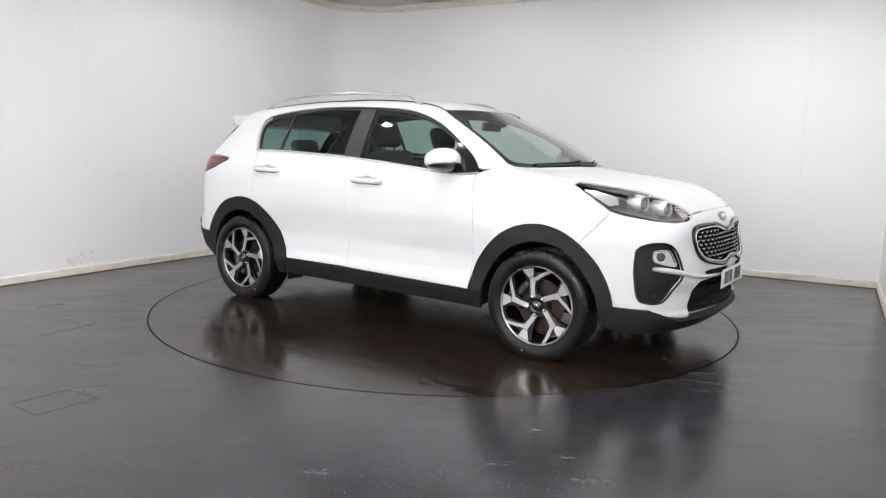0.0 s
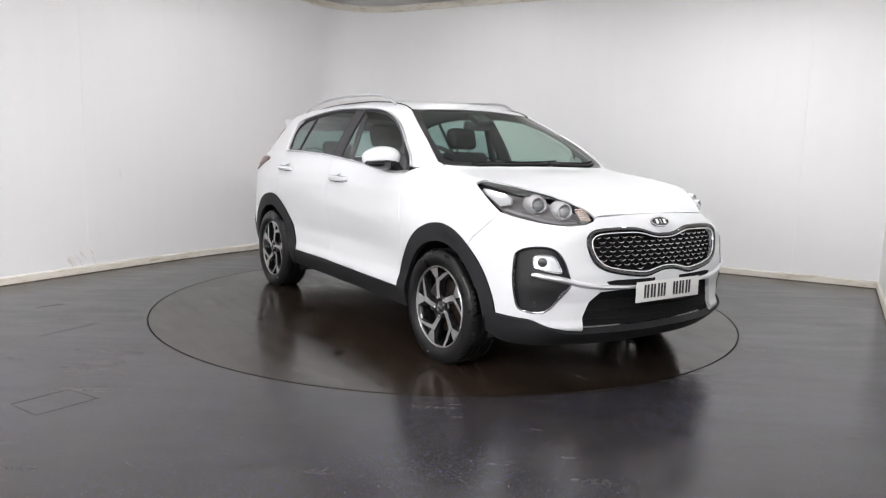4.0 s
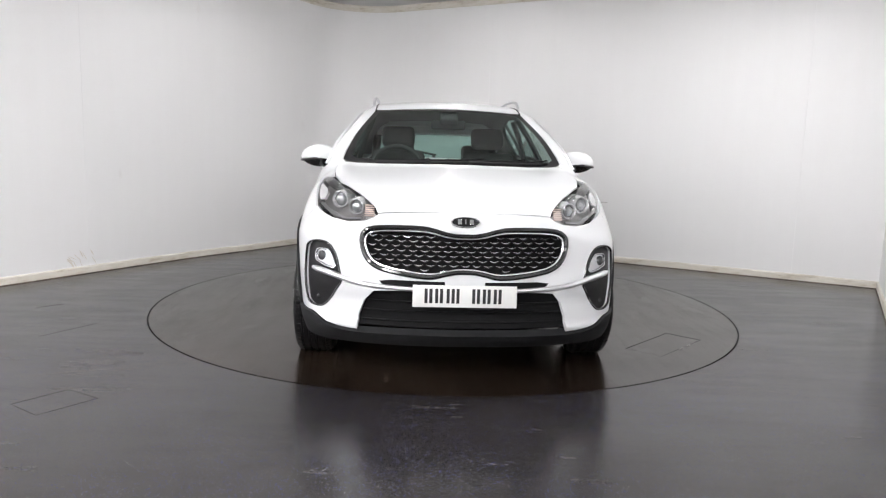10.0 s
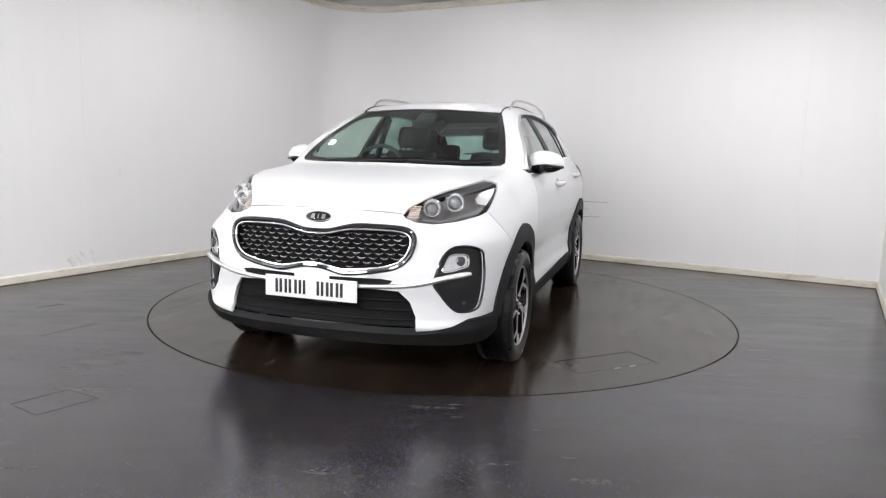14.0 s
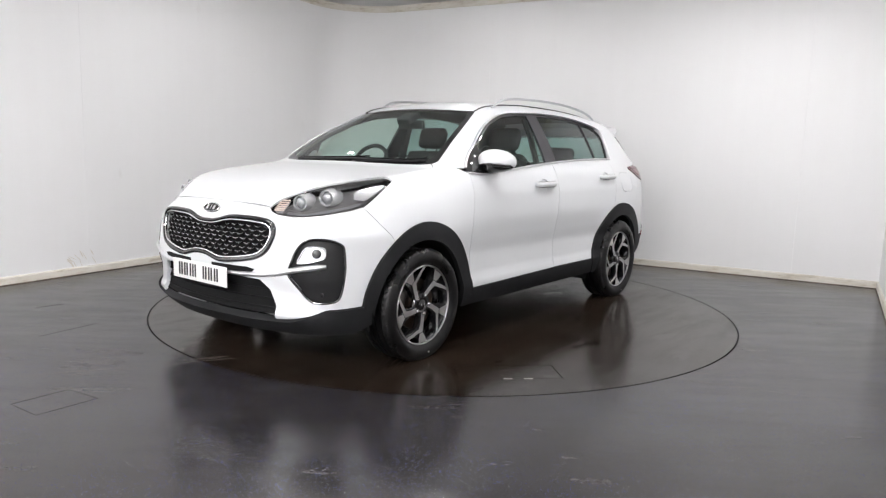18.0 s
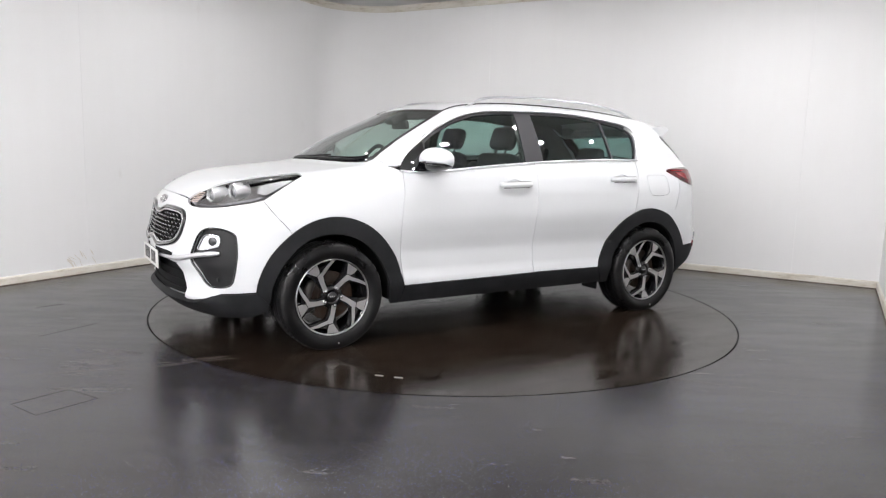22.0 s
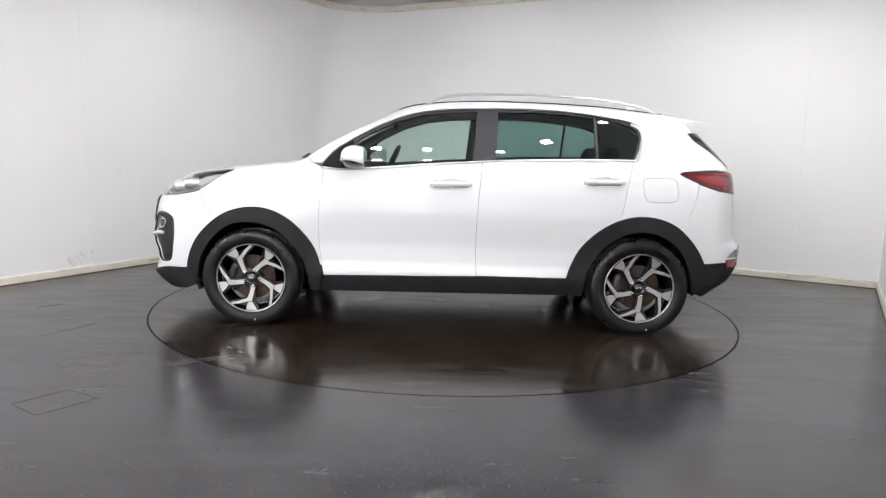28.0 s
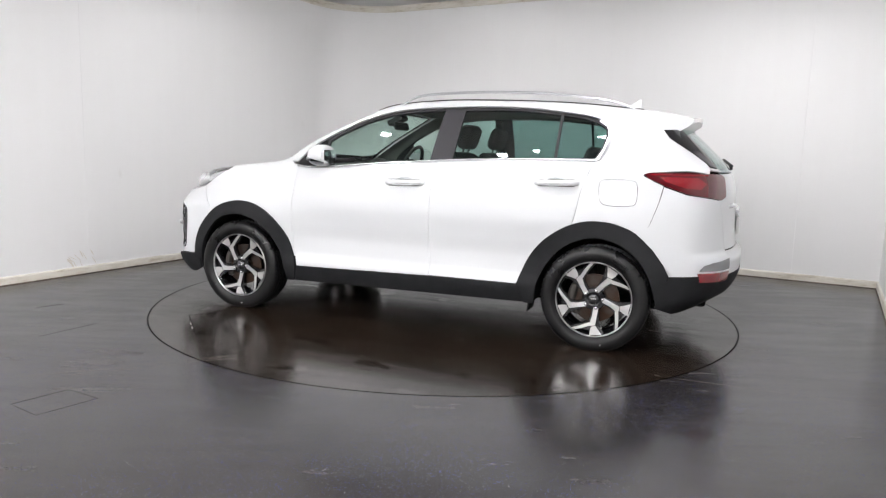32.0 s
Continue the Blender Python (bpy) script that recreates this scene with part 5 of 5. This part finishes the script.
# ---------- grille ----------
grille = skin("grille", "H", pF(GRILLE), M_INNER, car, "black grille with chrome slivers on its scales for their glints", both=True, lifted=-0.035, depth=-0.03, gap=-0.004)
_g = rounded(pF(GRILLE), 4, False)
_full = np.concatenate([_g, (_g * np.array((1, -1, 1)))[::-1][1:-1]])
part("grille_frame", tube(list(on_skin(_full, 0.002)), 0.0125, 8, True, 1.0), M_BLACK, grille, "black outer edge of the grille")
_in = flat("H", _g)
_in2 = np.stack([_in[:, 0], 0.722 + (_in[:, 1] - 0.722) * 0.86], 1)
_in2[:, 0] *= 0.965
_gi = lift("H", _in2)
_fi = np.concatenate([_gi, (_gi * np.array((1, -1, 1)))[::-1][1:-1]])
part("grille_ring", tube(list(on_skin(_fi, 0.002)), 0.0062, 8, True, 1.0), M_CHROME, grille, "bright ring round the grille")
_scale = prism([(-0.028, 0.005), (0.0, -0.002), (0.028, 0.005), (0.016, -0.005), (0.0, -0.011), (-0.016, -0.005)], 0.012, 0.0012)
for _f in _scale.faces:
    _f.material_index = 0
# chrome sliver added along each scale to stand for its glint
join(_scale, tube([(-0.021, -0.007, 0.0025), (-0.006, -0.008, -0.0035), (0.006, -0.008, -0.0035), (0.021, -0.007, 0.0025)], [0.001, 0.0022, 0.0022, 0.001], 6), mi=1)
bmesh.ops.rotate(_scale, matrix=Matrix.Rotation(radians(90), 3, "Z"), verts=_scale.verts)
_scale.normal_update()
_sm = bpy.data.meshes.new("grille_scale")
_scale.to_mesh(_sm)
_scale.free()
_sm.materials.append(M_BLACK)
_sm.materials.append(M_CHROME)
_loop = np.array([(y, z) for y, z in GRILLE])
_loop = np.concatenate([_loop, (_loop * np.array((-1, 1)))[::-1]])
for _r in range(10):
    for _c in range(-9, 10):
        _y, _z = _c * 0.058 + (0.029 if _r % 2 else 0.0), 0.612 + _r * 0.0235
        _q = np.array([(_y, _z)])
        if inside(_q, _loop)[0] and edge_dist(_q, _loop)[0] > 0.028:
            _p = F(abs(_y), _z)
            ob = part("grille_scale", _sm, None, grille)
            _n = normals_at(np.array([_p]))[0]
            _yaw = math.atan2(_n[1], _n[0]) * (1 if _y >= 0 else -1)
            ob.matrix_basis = Matrix.Translation((_p[0] - 0.016, _y, _z)) @ Matrix.Rotation(_yaw, 4, "Z") @ Matrix.Rotation(radians(-14), 4, "Y")

lower = skin("lower_grille", "H", pF(LOWER), M_INNER, car, "black lower air intake", both=True, lifted=-0.03, depth=-0.028, gap=-0.004)
for _z in (0.365, 0.415, 0.465):
    _w = float(np.interp(_z, [0.325, 0.385, 0.465, 0.52], [0.53, 0.525, 0.495, 0.45]))
    _p = [F(abs(y), _z) * np.array((1, 1 if y >= 0 else -1, 1)) - np.array((0.022, 0, 0)) for y in np.linspace(-_w, _w, 21)]
    part("intake_bar", tube(_p, 0.007, 6, False, 0.7), M_INNER, lower)

# front plate: bars in place of its characters
plate = bmesh.new()
PX = F(0.0, 0.51)[0] + 0.022
box(plate, (0.006, 0.522, 0.111), (PX, 0, 0.512), None, 0.0015)
plate = part("number_plate", plate, M_PLATE, car, "white front plate with black bars")
b = bmesh.new()
box(b, (0.02, 0.40, 0.10), (PX - 0.013, 0, 0.512), None, 0.002)
part("plate_holder", b, M_SATIN, plate)
for _i, _y in enumerate((-0.19, -0.137, -0.092, -0.055, 0.048, 0.101, 0.156)):
    for _d in ((-0.0120, 0.0120) if _i != 2 else (0.0,)):
        b = bmesh.new()
        box(b, (0.002, 0.0155, 0.074), (PX + 0.0035, _y + _d + 0.008, 0.514), None, 0.0004)
        part("plate_bar", b, M_INK, plate)
b = bmesh.new()
box(b, (0.003, 0.13, 0.008), (PX + 0.001, 0.08, 0.452), None, 0.0005)
part("plate_label", b, M_SATIN, plate)
for _y in (-0.235, 0.235):
    b = lathe([(0.006, 0.0), (0.006, 0.003), (0.001, 0.004)], 12, "x")
    bmesh.ops.translate(b, vec=(PX + 0.003, _y, 0.512), verts=b.verts)
    part("plate_screw", b, M_PLATE, plate)
# badge: an oval ring with plain bars
_bp = F(0.0, 0.872)
_bn = normals_at(np.array([_bp]))[0]
_bq = Matrix.Translation(_bp + _bn * 0.004) @ Vector(_bn).to_track_quat("X", "Z").to_matrix().to_4x4()
b = bmesh.new()
_s = lathe([(1.0, -0.004), (1.0, 0.0), (0.92, 0.003), (0.001, 0.0035)], 32, "x")
bmesh.ops.scale(_s, vec=(1, 0.073, 0.030), verts=_s.verts)
join(b, _s, _bq)
badge = part("bonnet_badge", b, M_ALLOYDARK, car, "oval badge with a bright rim")
part("badge_rim", tube([_bq @ Vector((0.003, 0.071 * math.cos(t), 0.029 * math.sin(t))) for t in np.linspace(0, 2 * math.pi, 40, endpoint=False)], 0.0035, 6, True), M_CHROME, badge)
for _y in (-0.03, 0.0, 0.03):
    b = bmesh.new()
    box(b, (0.004, 0.020 if _y else 0.006, 0.028), (0.005, _y, 0), None, 0.001)
    bmesh.ops.transform(b, matrix=_bq, verts=b.verts)
    part("badge_bar", b, M_CHROME, badge)

# ---------- door handles, fuel flap ----------
for _x, _z in ((-0.02, 1.010), (-1.062, 1.050)):
    p0 = S(_x, _z)
    path = [S(_x + d, _z + 0.02 * -d) + np.array((0, h, 0)) for d, h in ((0.128, -0.002), (0.115, 0.016), (0.08, 0.030), (0.0, 0.036), (-0.08, 0.032), (-0.115, 0.018), (-0.128, -0.002))]
    hs = both_sides("door_handle", tube(list(rounded(path, 4, False)), 0.0185, 10, False, 1.0), M_PAINT, car, "white door handle with bright edges")
    for h, s in zip(hs, (1, -1)):
        for dz in (0.019, -0.019):
            q = rounded([p + np.array((0, 0.004, dz)) for p in path[1:-1]], 4, False)
            part("handle_trim", tube([(v[0], v[1] * s, v[2]) for v in q], 0.0045, 6), M_CHROME, h, "bright edge")
    for h, s in zip(hs, (False, True)):
        skin("handle_cup", "R", cup_line(_x, _z), M_PAINT, h, "", mirror=s, lifted=-0.011, depth=0.0, gap=-0.002, h=0.02)


# ---------- wing mirrors ----------
def mirror_shell():
    bm = bmesh.new()
    bmesh.ops.create_uvsphere(bm, u_segments=32, v_segments=20, radius=1.0)
    for v in bm.verts:
        x, y, z = v.co
        sx = 0.102 if x > 0 else 0.085
        px = math.copysign(abs(x) ** 0.85, x) * sx
        py = math.copysign(abs(y) ** 0.8, y) * 0.124
        pz = math.copysign(abs(z) ** 0.85, z) * (0.084 if z > 0 else 0.070)
        pz *= 1.0 - 0.22 * max(0, y)
        px -= 0.03 * max(0, y)
        v.co = (0.625 + max(px, -0.062), 0.915 + py, 1.165 + pz)
    return bm


for s in (1, -1):
    bm = mirror_shell()
    top = bm.copy()
    for q, above in ((top, True), (bm, False)):
        bmesh.ops.bisect_plane(q, geom=q.verts[:] + q.edges[:] + q.faces[:], plane_co=(0.625, 0.9, 1.133), plane_no=(-0.25, -0.1, 1.0), clear_inner=above, clear_outer=not above)
        if s < 0:
            bmesh.ops.scale(q, vec=(1, -1, 1), verts=q.verts)
            bmesh.ops.reverse_faces(q, faces=q.faces)
    mir = part("wing_mirror", top, M_PAINT, car, "white wing mirror with black lower half")
    part("mirror_lower", bm, M_BLACK, mir, "gloss black lower shell")
    band = []
    for a in np.linspace(radians(-12), radians(72), 12):
        ca, sa = math.cos(a), math.sin(a)
        py = math.copysign(abs(sa) ** 0.8, sa) * 0.125
        band.append((0.626 + abs(ca) ** 0.85 * 0.103 - 0.03 * max(0, sa), s * (0.915 + py), 1.158 - 0.010 * sa))
    part("mirror_strip", tube([(x, y, z - 0.009) for x, y, z in band], 0.0075, 8), M_BLACK, mir, "gloss black band under the indicator")
    b = tube(band[3:], 0.006, 8)
    part("mirror_indicator", b, M_SATCHROME, mir, "slim indicator strip")
    b = bmesh.new()
    box(b, (0.006, 0.165, 0.095), (0.562, s * 0.915, 1.165), None, 0.0025)
    part("mirror_glass", b, M_CHROME, mir, "mirror glass")
    b = tube([(0.70, s * 0.80, 1.115), (0.665, s * 0.85, 1.118), (0.64, s * 0.89, 1.125)], [0.035, 0.03, 0.03], 10, False, 0.7)
    part("mirror_arm", b, M_BLACK, mir)

# ---------- cowl and wipers ----------
COWL = pT([(1.142, 0.0), (1.134, 0.25), (1.105, 0.48), (1.062, 0.62), (1.025, 0.69), (0.99, 0.70), (1.03, 0.63), (1.085, 0.46), (1.11, 0.25), (1.118, 0.0)])
skin("cowl", "V", COWL, M_SATIN, car, "black cowl under the windscreen", both=True, lifted=-0.004, depth=0.01, gap=0.0)
for path in ([(1.075, -0.50), (1.105, -0.25), (1.108, 0.02), (1.085, 0.20)], [(1.11, 0.10), (1.09, 0.32), (1.05, 0.52), (1.005, 0.63)]):
    P = on_skin(np.array(pT(path)), 0.004)
    w = part("wiper", tube(list(rounded(P, 5, False)), [0.010 - 0.005 * t for t in np.linspace(0, 1, 16)], 8), M_SATIN, car, "black windscreen wiper")
    P2 = on_skin(np.array(pT([(a - 0.02, b_) for a, b_ in path])), 0.003)
    part("wiper_blade", tube(list(rounded(P2, 5, False)), 0.006, 6), M_INNER, w)
    q = lathe([(0.03, 0.0), (0.028, 0.02), (0.001, 0.026)], 16, "z")
    bmesh.ops.translate(q, vec=tuple(P[0] - np.array((0.01, 0, 0.030))), verts=q.verts)
    part("wiper_pivot", q, M_SATIN, w)

# flood lamps: small square units in a ring under the ceiling over the rim of the table
def flood_lamp(x, y, z=2.99, w=0.11):
    p = Vector((x, y, z))
    deg = math.degrees(math.atan2(y, x))
    e = thing("flood_lamp", tuple(p), "small square white LED flood lamp, lit, under the ceiling, some added as wall fill", "flood lamp", "flood lamps over the table", rz=deg)
    tilt = Euler((0, 0, 0)).to_matrix()
    h = bmesh.new()
    box(h, (w, w, 0.04), tilt @ Vector((0, 0, 0.025)), tilt, 0.006)
    part("housing", h, M_FRAME, e)
    d = bmesh.new()
    box(d, (w - 0.02, w - 0.02, 0.006), tilt @ Vector((0, 0, 0.003)), tilt)
    part("diffuser", d, M_LED, e, smooth=False)
    s = tube([(0, 0, 0.03), (0, 0, CEIL - z + 0.01)], 0.012, 8)
    part("stem", s, M_FRAME, e)
    return e


for _q in ((-1.95, -0.25), (-1.55, -1.05), (-0.68, -1.95), (-0.18, -1.95), (0.54, -1.95), (0.96, -1.60), (1.53, -1.12), (1.87, -0.30),
           # these five have no seen source: added to brighten the walls
           (2.35, 0.60), (3.05, 0.10), (2.45, -0.40), (-1.75, 1.10), (0.05, 1.95)):
    flood_lamp(*_q)


# square ceiling panels, unseen and added as frontal fill, where the camera stands
def fill_panel(a, b, w=0.6):
    p = room(a, b, CEIL)
    e = thing("fill_light", tuple(p), "added square fill panel, lit, unseen on the ceiling behind the camera", "ceiling light", "ceiling panels", rz=-28.5)
    fr = bmesh.new()
    for s in (-1, 1):
        box(fr, (w, 0.02, 0.03), (0, s * (w / 2 - 0.01), -0.017), None, 0.003)
        box(fr, (0.02, w - 0.04, 0.03), (s * (w / 2 - 0.01), 0, -0.017), None, 0.003)
    part("frame", fr, M_FRAME, e)
    d = bmesh.new()
    box(d, (w - 0.044, w - 0.044, 0.012), (0, 0, -0.018))
    part("diffuser", d, M_FILL, e, smooth=False)
    return e


for _a in (0.8, 2.2, 3.6, 5.0, 6.0):
    for _b in (9.0, 10.6):
        fill_panel(_a, _b)

# ---------- wheels ----------
RIM_R = 0.228
M_TRIMRING = mat("rim_edge", (0.52, 0.52, 0.52), 0.3, 0.9)
M_CALIPER = mat("caliper_grey", (0.06, 0.055, 0.05), 0.5, 0.5)


def polar(ang, r):
    """As seen from outside, degrees from straight back through up."""
    a = radians(ang)
    return (-r * math.cos(a) * RIM_R, r * math.sin(a) * RIM_R)


def dish(p):
    """How far out the face of the wheel lies."""
    r = math.hypot(*p) / RIM_R
    return 0.078 + 0.012 * min(1, r) ** 2 - 0.010 * max(0, 0.35 - r)


def plate_on_dish(bm, pts, back, mi=0, side=1):
    fr = [bm.verts.new((x, dish((x, z)) - back[0], z)) for x, z in pts]
    bk = [bm.verts.new((x * 0.985, dish((x, z)) - back[1], z * 0.985)) for x, z in pts]
    f = bm.faces.new(fr)
    f.material_index = mi
    k = len(pts)
    for i in range(k):
        g = bm.faces.new((fr[i], bk[i], bk[(i + 1) % k], fr[(i + 1) % k]))
        g.material_index = side
    return f


def make_wheel():
    wheel = part("wheel", lathe([(0.232, 0.086), (0.224, 0.080), (0.216, 0.060), (0.205, 0.02), (0.200, -0.05), (0.214, -0.085), (0.232, -0.092)], 64), M_ALLOYDARK, car, "five-spoke two-tone alloy wheel")
    tread = [(0.232, 0.088), (0.240, 0.096), (0.262, 0.109), (0.285, 0.112), (0.305, 0.107), (0.312, 0.1035), (0.318, 0.101), (0.326, 0.088), (0.3285, 0.075)]
    row = [(0.3300, 0.066), (0.3225, 0.064), (0.3225, 0.055), (0.3300, 0.053), (0.3305, 0.026), (0.3225, 0.024), (0.3225, 0.014), (0.3305, 0.012)]
    prof = tread + row + [(r, -y) for r, y in (tread + row)[::-1]]
    tyre = lathe(prof, 96)
    part("tyre", tyre, M_TYRE, wheel, "black road tyre, damp")
    # shoulder blocks
    sb = bmesh.new()
    for i in range(64):
        a = 2 * math.pi * i / 64
        m = Matrix.Rotation(a, 4, "Y")
        for s in (1, -1):
            sub = bmesh.new()
            box(sub, (0.020, 0.030, 0.006), (0, s * 0.080, 0.3265), Euler((radians(-22 * s), 0, radians(12 * s))).to_matrix(), 0.0015, 1)
            join(sb, sub, m)
    tagged(part("tread_pattern", sb, M_TYRE, wheel), kind="stuff")
    part("rim_lip", lathe([(0.2345, 0.086), (0.2345, 0.094), (0.231, 0.097), (0.2275, 0.095), (0.2265, 0.086)], 72), M_TRIMRING, wheel, "bright machined rim edge")
    ring = lathe([(0.0715, 0.066), (0.066, 0.076), (0.045, 0.078), (0.038, 0.072), (0.001, 0.070)], 40)
    part("wheel_centre", ring, M_ALLOYDARK, wheel, "dark painted wheel centre")
    for k in range(5):
        a0 = 120 + 72 * k
        bm = bmesh.new()
        P = lambda pts: [polar(a0 - 120 + a, r) for r, a in pts]
        plate_on_dish(bm, P([(0.27, 152), (0.205, 124), (0.46, 119), (0.70, 113.5), (0.735, 118), (0.71, 127), (0.50, 133)]), (0.0, 0.032))
        plate_on_dish(bm, P([(0.64, 113.5), (0.72, 117.5), (0.86, 102), (0.985, 92), (0.985, 86.5), (0.84, 95)]), (0.0005, 0.030))
        plate_on_dish(bm, P([(0.725, 128), (0.75, 119), (0.86, 117), (0.985, 117), (0.985, 136.5), (0.86, 133)]), (0.0, 0.032))
        plate_on_dish(bm, P([(0.24, 158), (0.20, 112), (0.50, 113), (0.66, 108), (0.84, 91), (0.985, 83), (0.985, 140), (0.80, 137), (0.52, 138)]), (0.009, 0.040), 1)
        bmesh.ops.recalc_face_normals(bm, faces=bm.faces)
        part("spoke", bm, [M_ALLOY, M_ALLOYDARK], wheel, "machined face with dark pockets", smooth=False)
        x, z = polar(a0 + 20, 0.245)
        nut = lathe([(0.0125, 0.0), (0.0125, 0.018), (0.009, 0.023), (0.001, 0.024)], 6)
        bmesh.ops.translate(nut, vec=(x, 0.066, z), verts=nut.verts)
        part("wheel_nut", nut, M_CHROME, wheel, "bright wheel nut")
    part("centre_cap", lathe([(0.032, 0.070), (0.031, 0.079), (0.026, 0.083), (0.001, 0.084)], 32), M_BLACK, wheel, "small round centre cap")
    cb = bmesh.new()
    for dx in (-0.012, 0.0, 0.012):
        box(cb, (0.006, 0.002, 0.012), (dx, 0.0842, 0), None, 0.0004)
    part("cap_bar", cb, M_SILVERTXT, wheel)
    part("brake_disc", lathe([(0.150, 0.018), (0.150, 0.030), (0.075, 0.030), (0.07, 0.045), (0.001, 0.046)], 48), M_DISC_RUST, wheel, "rust-brown brake disc")
    cal = tube([(0.140 * math.cos(radians(a)), 0.028, 0.140 * math.sin(radians(a))) for a in range(-42, 43, 7)], [0.014] + [0.027] * 11 + [0.014], 10)
    part("brake_caliper", cal, M_CALIPER, wheel, "grey brake caliper")
    b = lathe([(0.004, 0.0), (0.004, 0.004), (0.001, 0.005)], 10)
    bmesh.ops.translate(b, vec=(-0.03, 0.1105, -0.281), verts=b.verts)
    part("tyre_mark", b, M_PLATE, wheel, "small white paint dot")
    return wheel


W_Y, HUB_Z = 0.826, 0.3265
GROW = Matrix.Scale(1.014, 4)
wheel = make_wheel()
wheel.matrix_basis = pose(1.335, W_Y, HUB_Z) @ GROW
copy_thing(wheel, pose(-1.335, W_Y, HUB_Z, 0, 6, 0) @ GROW)
copy_thing(wheel, pose(1.335, -W_Y, HUB_Z, 0, -20, 180) @ GROW)
copy_thing(wheel, pose(-1.335, -W_Y, HUB_Z, 0, 30, 180) @ GROW)

# mud flaps
for x, w in ((-0.90, 0.16),):
    f = bmesh.new()
    box(f, (0.012, w, 0.09), (x, 0.76, 0.235), Euler((0, radians(-8), 0)).to_matrix(), 0.004)
    both_sides("air_deflector", f, M_CLAD, car)
f = bmesh.new()
box(f, (0.02, 0.20, 0.05), (1.72, 0.74, 0.245), Euler((0, radians(20), 0)).to_matrix(), 0.004)
both_sides("air_deflector", f, M_CLAD, car)

# ---------- marks on the floor ----------
def floor_line(name, pts, width, material, label, parent=None, z=0.0006):
    P = [Vector((x, y, 0)) for x, y in pts]
    verts, faces = [], []
    for i, p in enumerate(P):
        d = (P[min(i + 1, len(P) - 1)] - P[max(i - 1, 0)]).normalized()
        s = Vector((-d.y, d.x, 0)) * width / 2
        for q, h in ((p - s, 0.0), (p - s * 0.5, z), (p + s * 0.5, z), (p + s, 0.0)):
            verts.append((q.x, q.y, h + 0.0002))
    for i in range(len(P) - 1):
        for j in range(3):
            faces.append((i * 4 + j, i * 4 + j + 1, (i + 1) * 4 + j + 1, (i + 1) * 4 + j))
    ob = new(name, mesh_of(name, verts, faces, material))
    return tagged(ob, label, "floor", kind="structure")


# a rectangular patch let into the vinyl
PATCH = [(-2.01, -2.52), (-1.82, -2.645), (-1.655, -2.41), (-1.855, -2.30)]
for _i in range(4):
    floor_line("trim", [PATCH[_i], PATCH[(_i + 1) % 4]], 0.006 if _i % 2 else 0.003, M_GAP, "dark cut edge of a patch in the floor")
floor_line("trim", [(-3.00, -0.59), (-2.88, -0.45)], 0.013, M_GAP, "short dark cut in the floor")
floor_line("trim", [(1.34, -1.85), (1.8, -2.03), (2.30, -2.23), (2.75, -2.43)], 0.0026, M_SCUFF, "welded joint between floor sheets")
floor_line("trim", [(-2.54, -1.36), (-2.36, -1.0)], 0.004, M_GAP, "short joint in the floor")
_rng = random.Random(5)
for _i in range(16):
    _t = _rng.random()
    _x, _y = -2.3 + 0.85 * _t, -2.2 + 0.42 * _t
    _l = 0.08 + 0.22 * _rng.random()
    _o = (_rng.random() - 0.5) * 0.10
    floor_line("trim", [(_x, _y + _o), (_x + _l, _y + _o + _l * 0.42)], 0.0025, M_SCUFF, "fine scratch in the floor", z=0.0003)


# scratches, a scuff and the joint of the skirting on the walls
M_WALLSCRATCH = mat("wall_scratch", (0.42, 0.40, 0.38), 0.6)
M_WALLSTAIN = mat("wall_stain", (0.74, 0.70, 0.64), 0.6)


def wall_mark(side, a0, z0, a1, z1, width, material, label):
    """A thin sliver on the end wall (side 0) or the left wall (side 1)."""
    d = Vector((a1 - a0, z1 - z0)).normalized()
    s = Vector((-d.y, d.x)) * width / 2
    pts = [(a0, z0), (a0 + d.x * 0.02 - s.x, z0 + d.y * 0.02 - s.y), (a1 - d.x * 0.02 - s.x, z1 - d.y * 0.02 - s.y), (a1, z1), (a1 - d.x * 0.02 + s.x, z1 - d.y * 0.02 + s.y), (a0 + d.x * 0.02 + s.x, z0 + d.y * 0.02 + s.y)]
    place = (lambda q, o: room(q[0], o, q[1])) if side == 0 else (lambda q, o: room(LEFT + o, q[0], q[1]))
    verts = [place(q, 0.0012) for q in pts] + [place(q, -0.0005) for q in pts]
    faces = [(0, 1, 2, 3, 4, 5)] + [(i, (i + 1) % 6, 6 + (i + 1) % 6, 6 + i) for i in range(6)]
    return tagged(new("trim", mesh_of("trim", verts, faces, material)), label, "wall", kind="structure")


for _q in ((3.47, 0.681, 3.83, 0.690, 0.006), (3.44, 0.505, 3.75, 0.515, 0.005), (3.55, 0.60, 3.63, 0.597, 0.003)):
    wall_mark(0, *_q, M_WALLSCRATCH, "long grey scratch on the wall")
_rng = random.Random(9)
for _i in range(12):
    _b, _z = 4.16 - 0.28 * _rng.random(), 0.10 + 0.14 * _rng.random()
    wall_mark(1, _b, _z, _b - 0.03 - 0.05 * _rng.random(), _z - 0.03 - 0.08 * _rng.random(), 0.004 + 0.01 * _rng.random(), M_WALLSTAIN, "brownish scuff low on the wall")


def motions():
    rows_table, rows_car = [], []
    for i in range(33):
        a = HEAD0 + RATE * i
        m = pose(0, 0, 0, 0, 0, a)
        rows_table.append((float(i), m))
        rows_car.append((float(i), m @ pose(CAR_OFF[0], CAR_OFF[1], 0)))
    walk(turntable, rows_table)
    walk(car, rows_car)


motions()
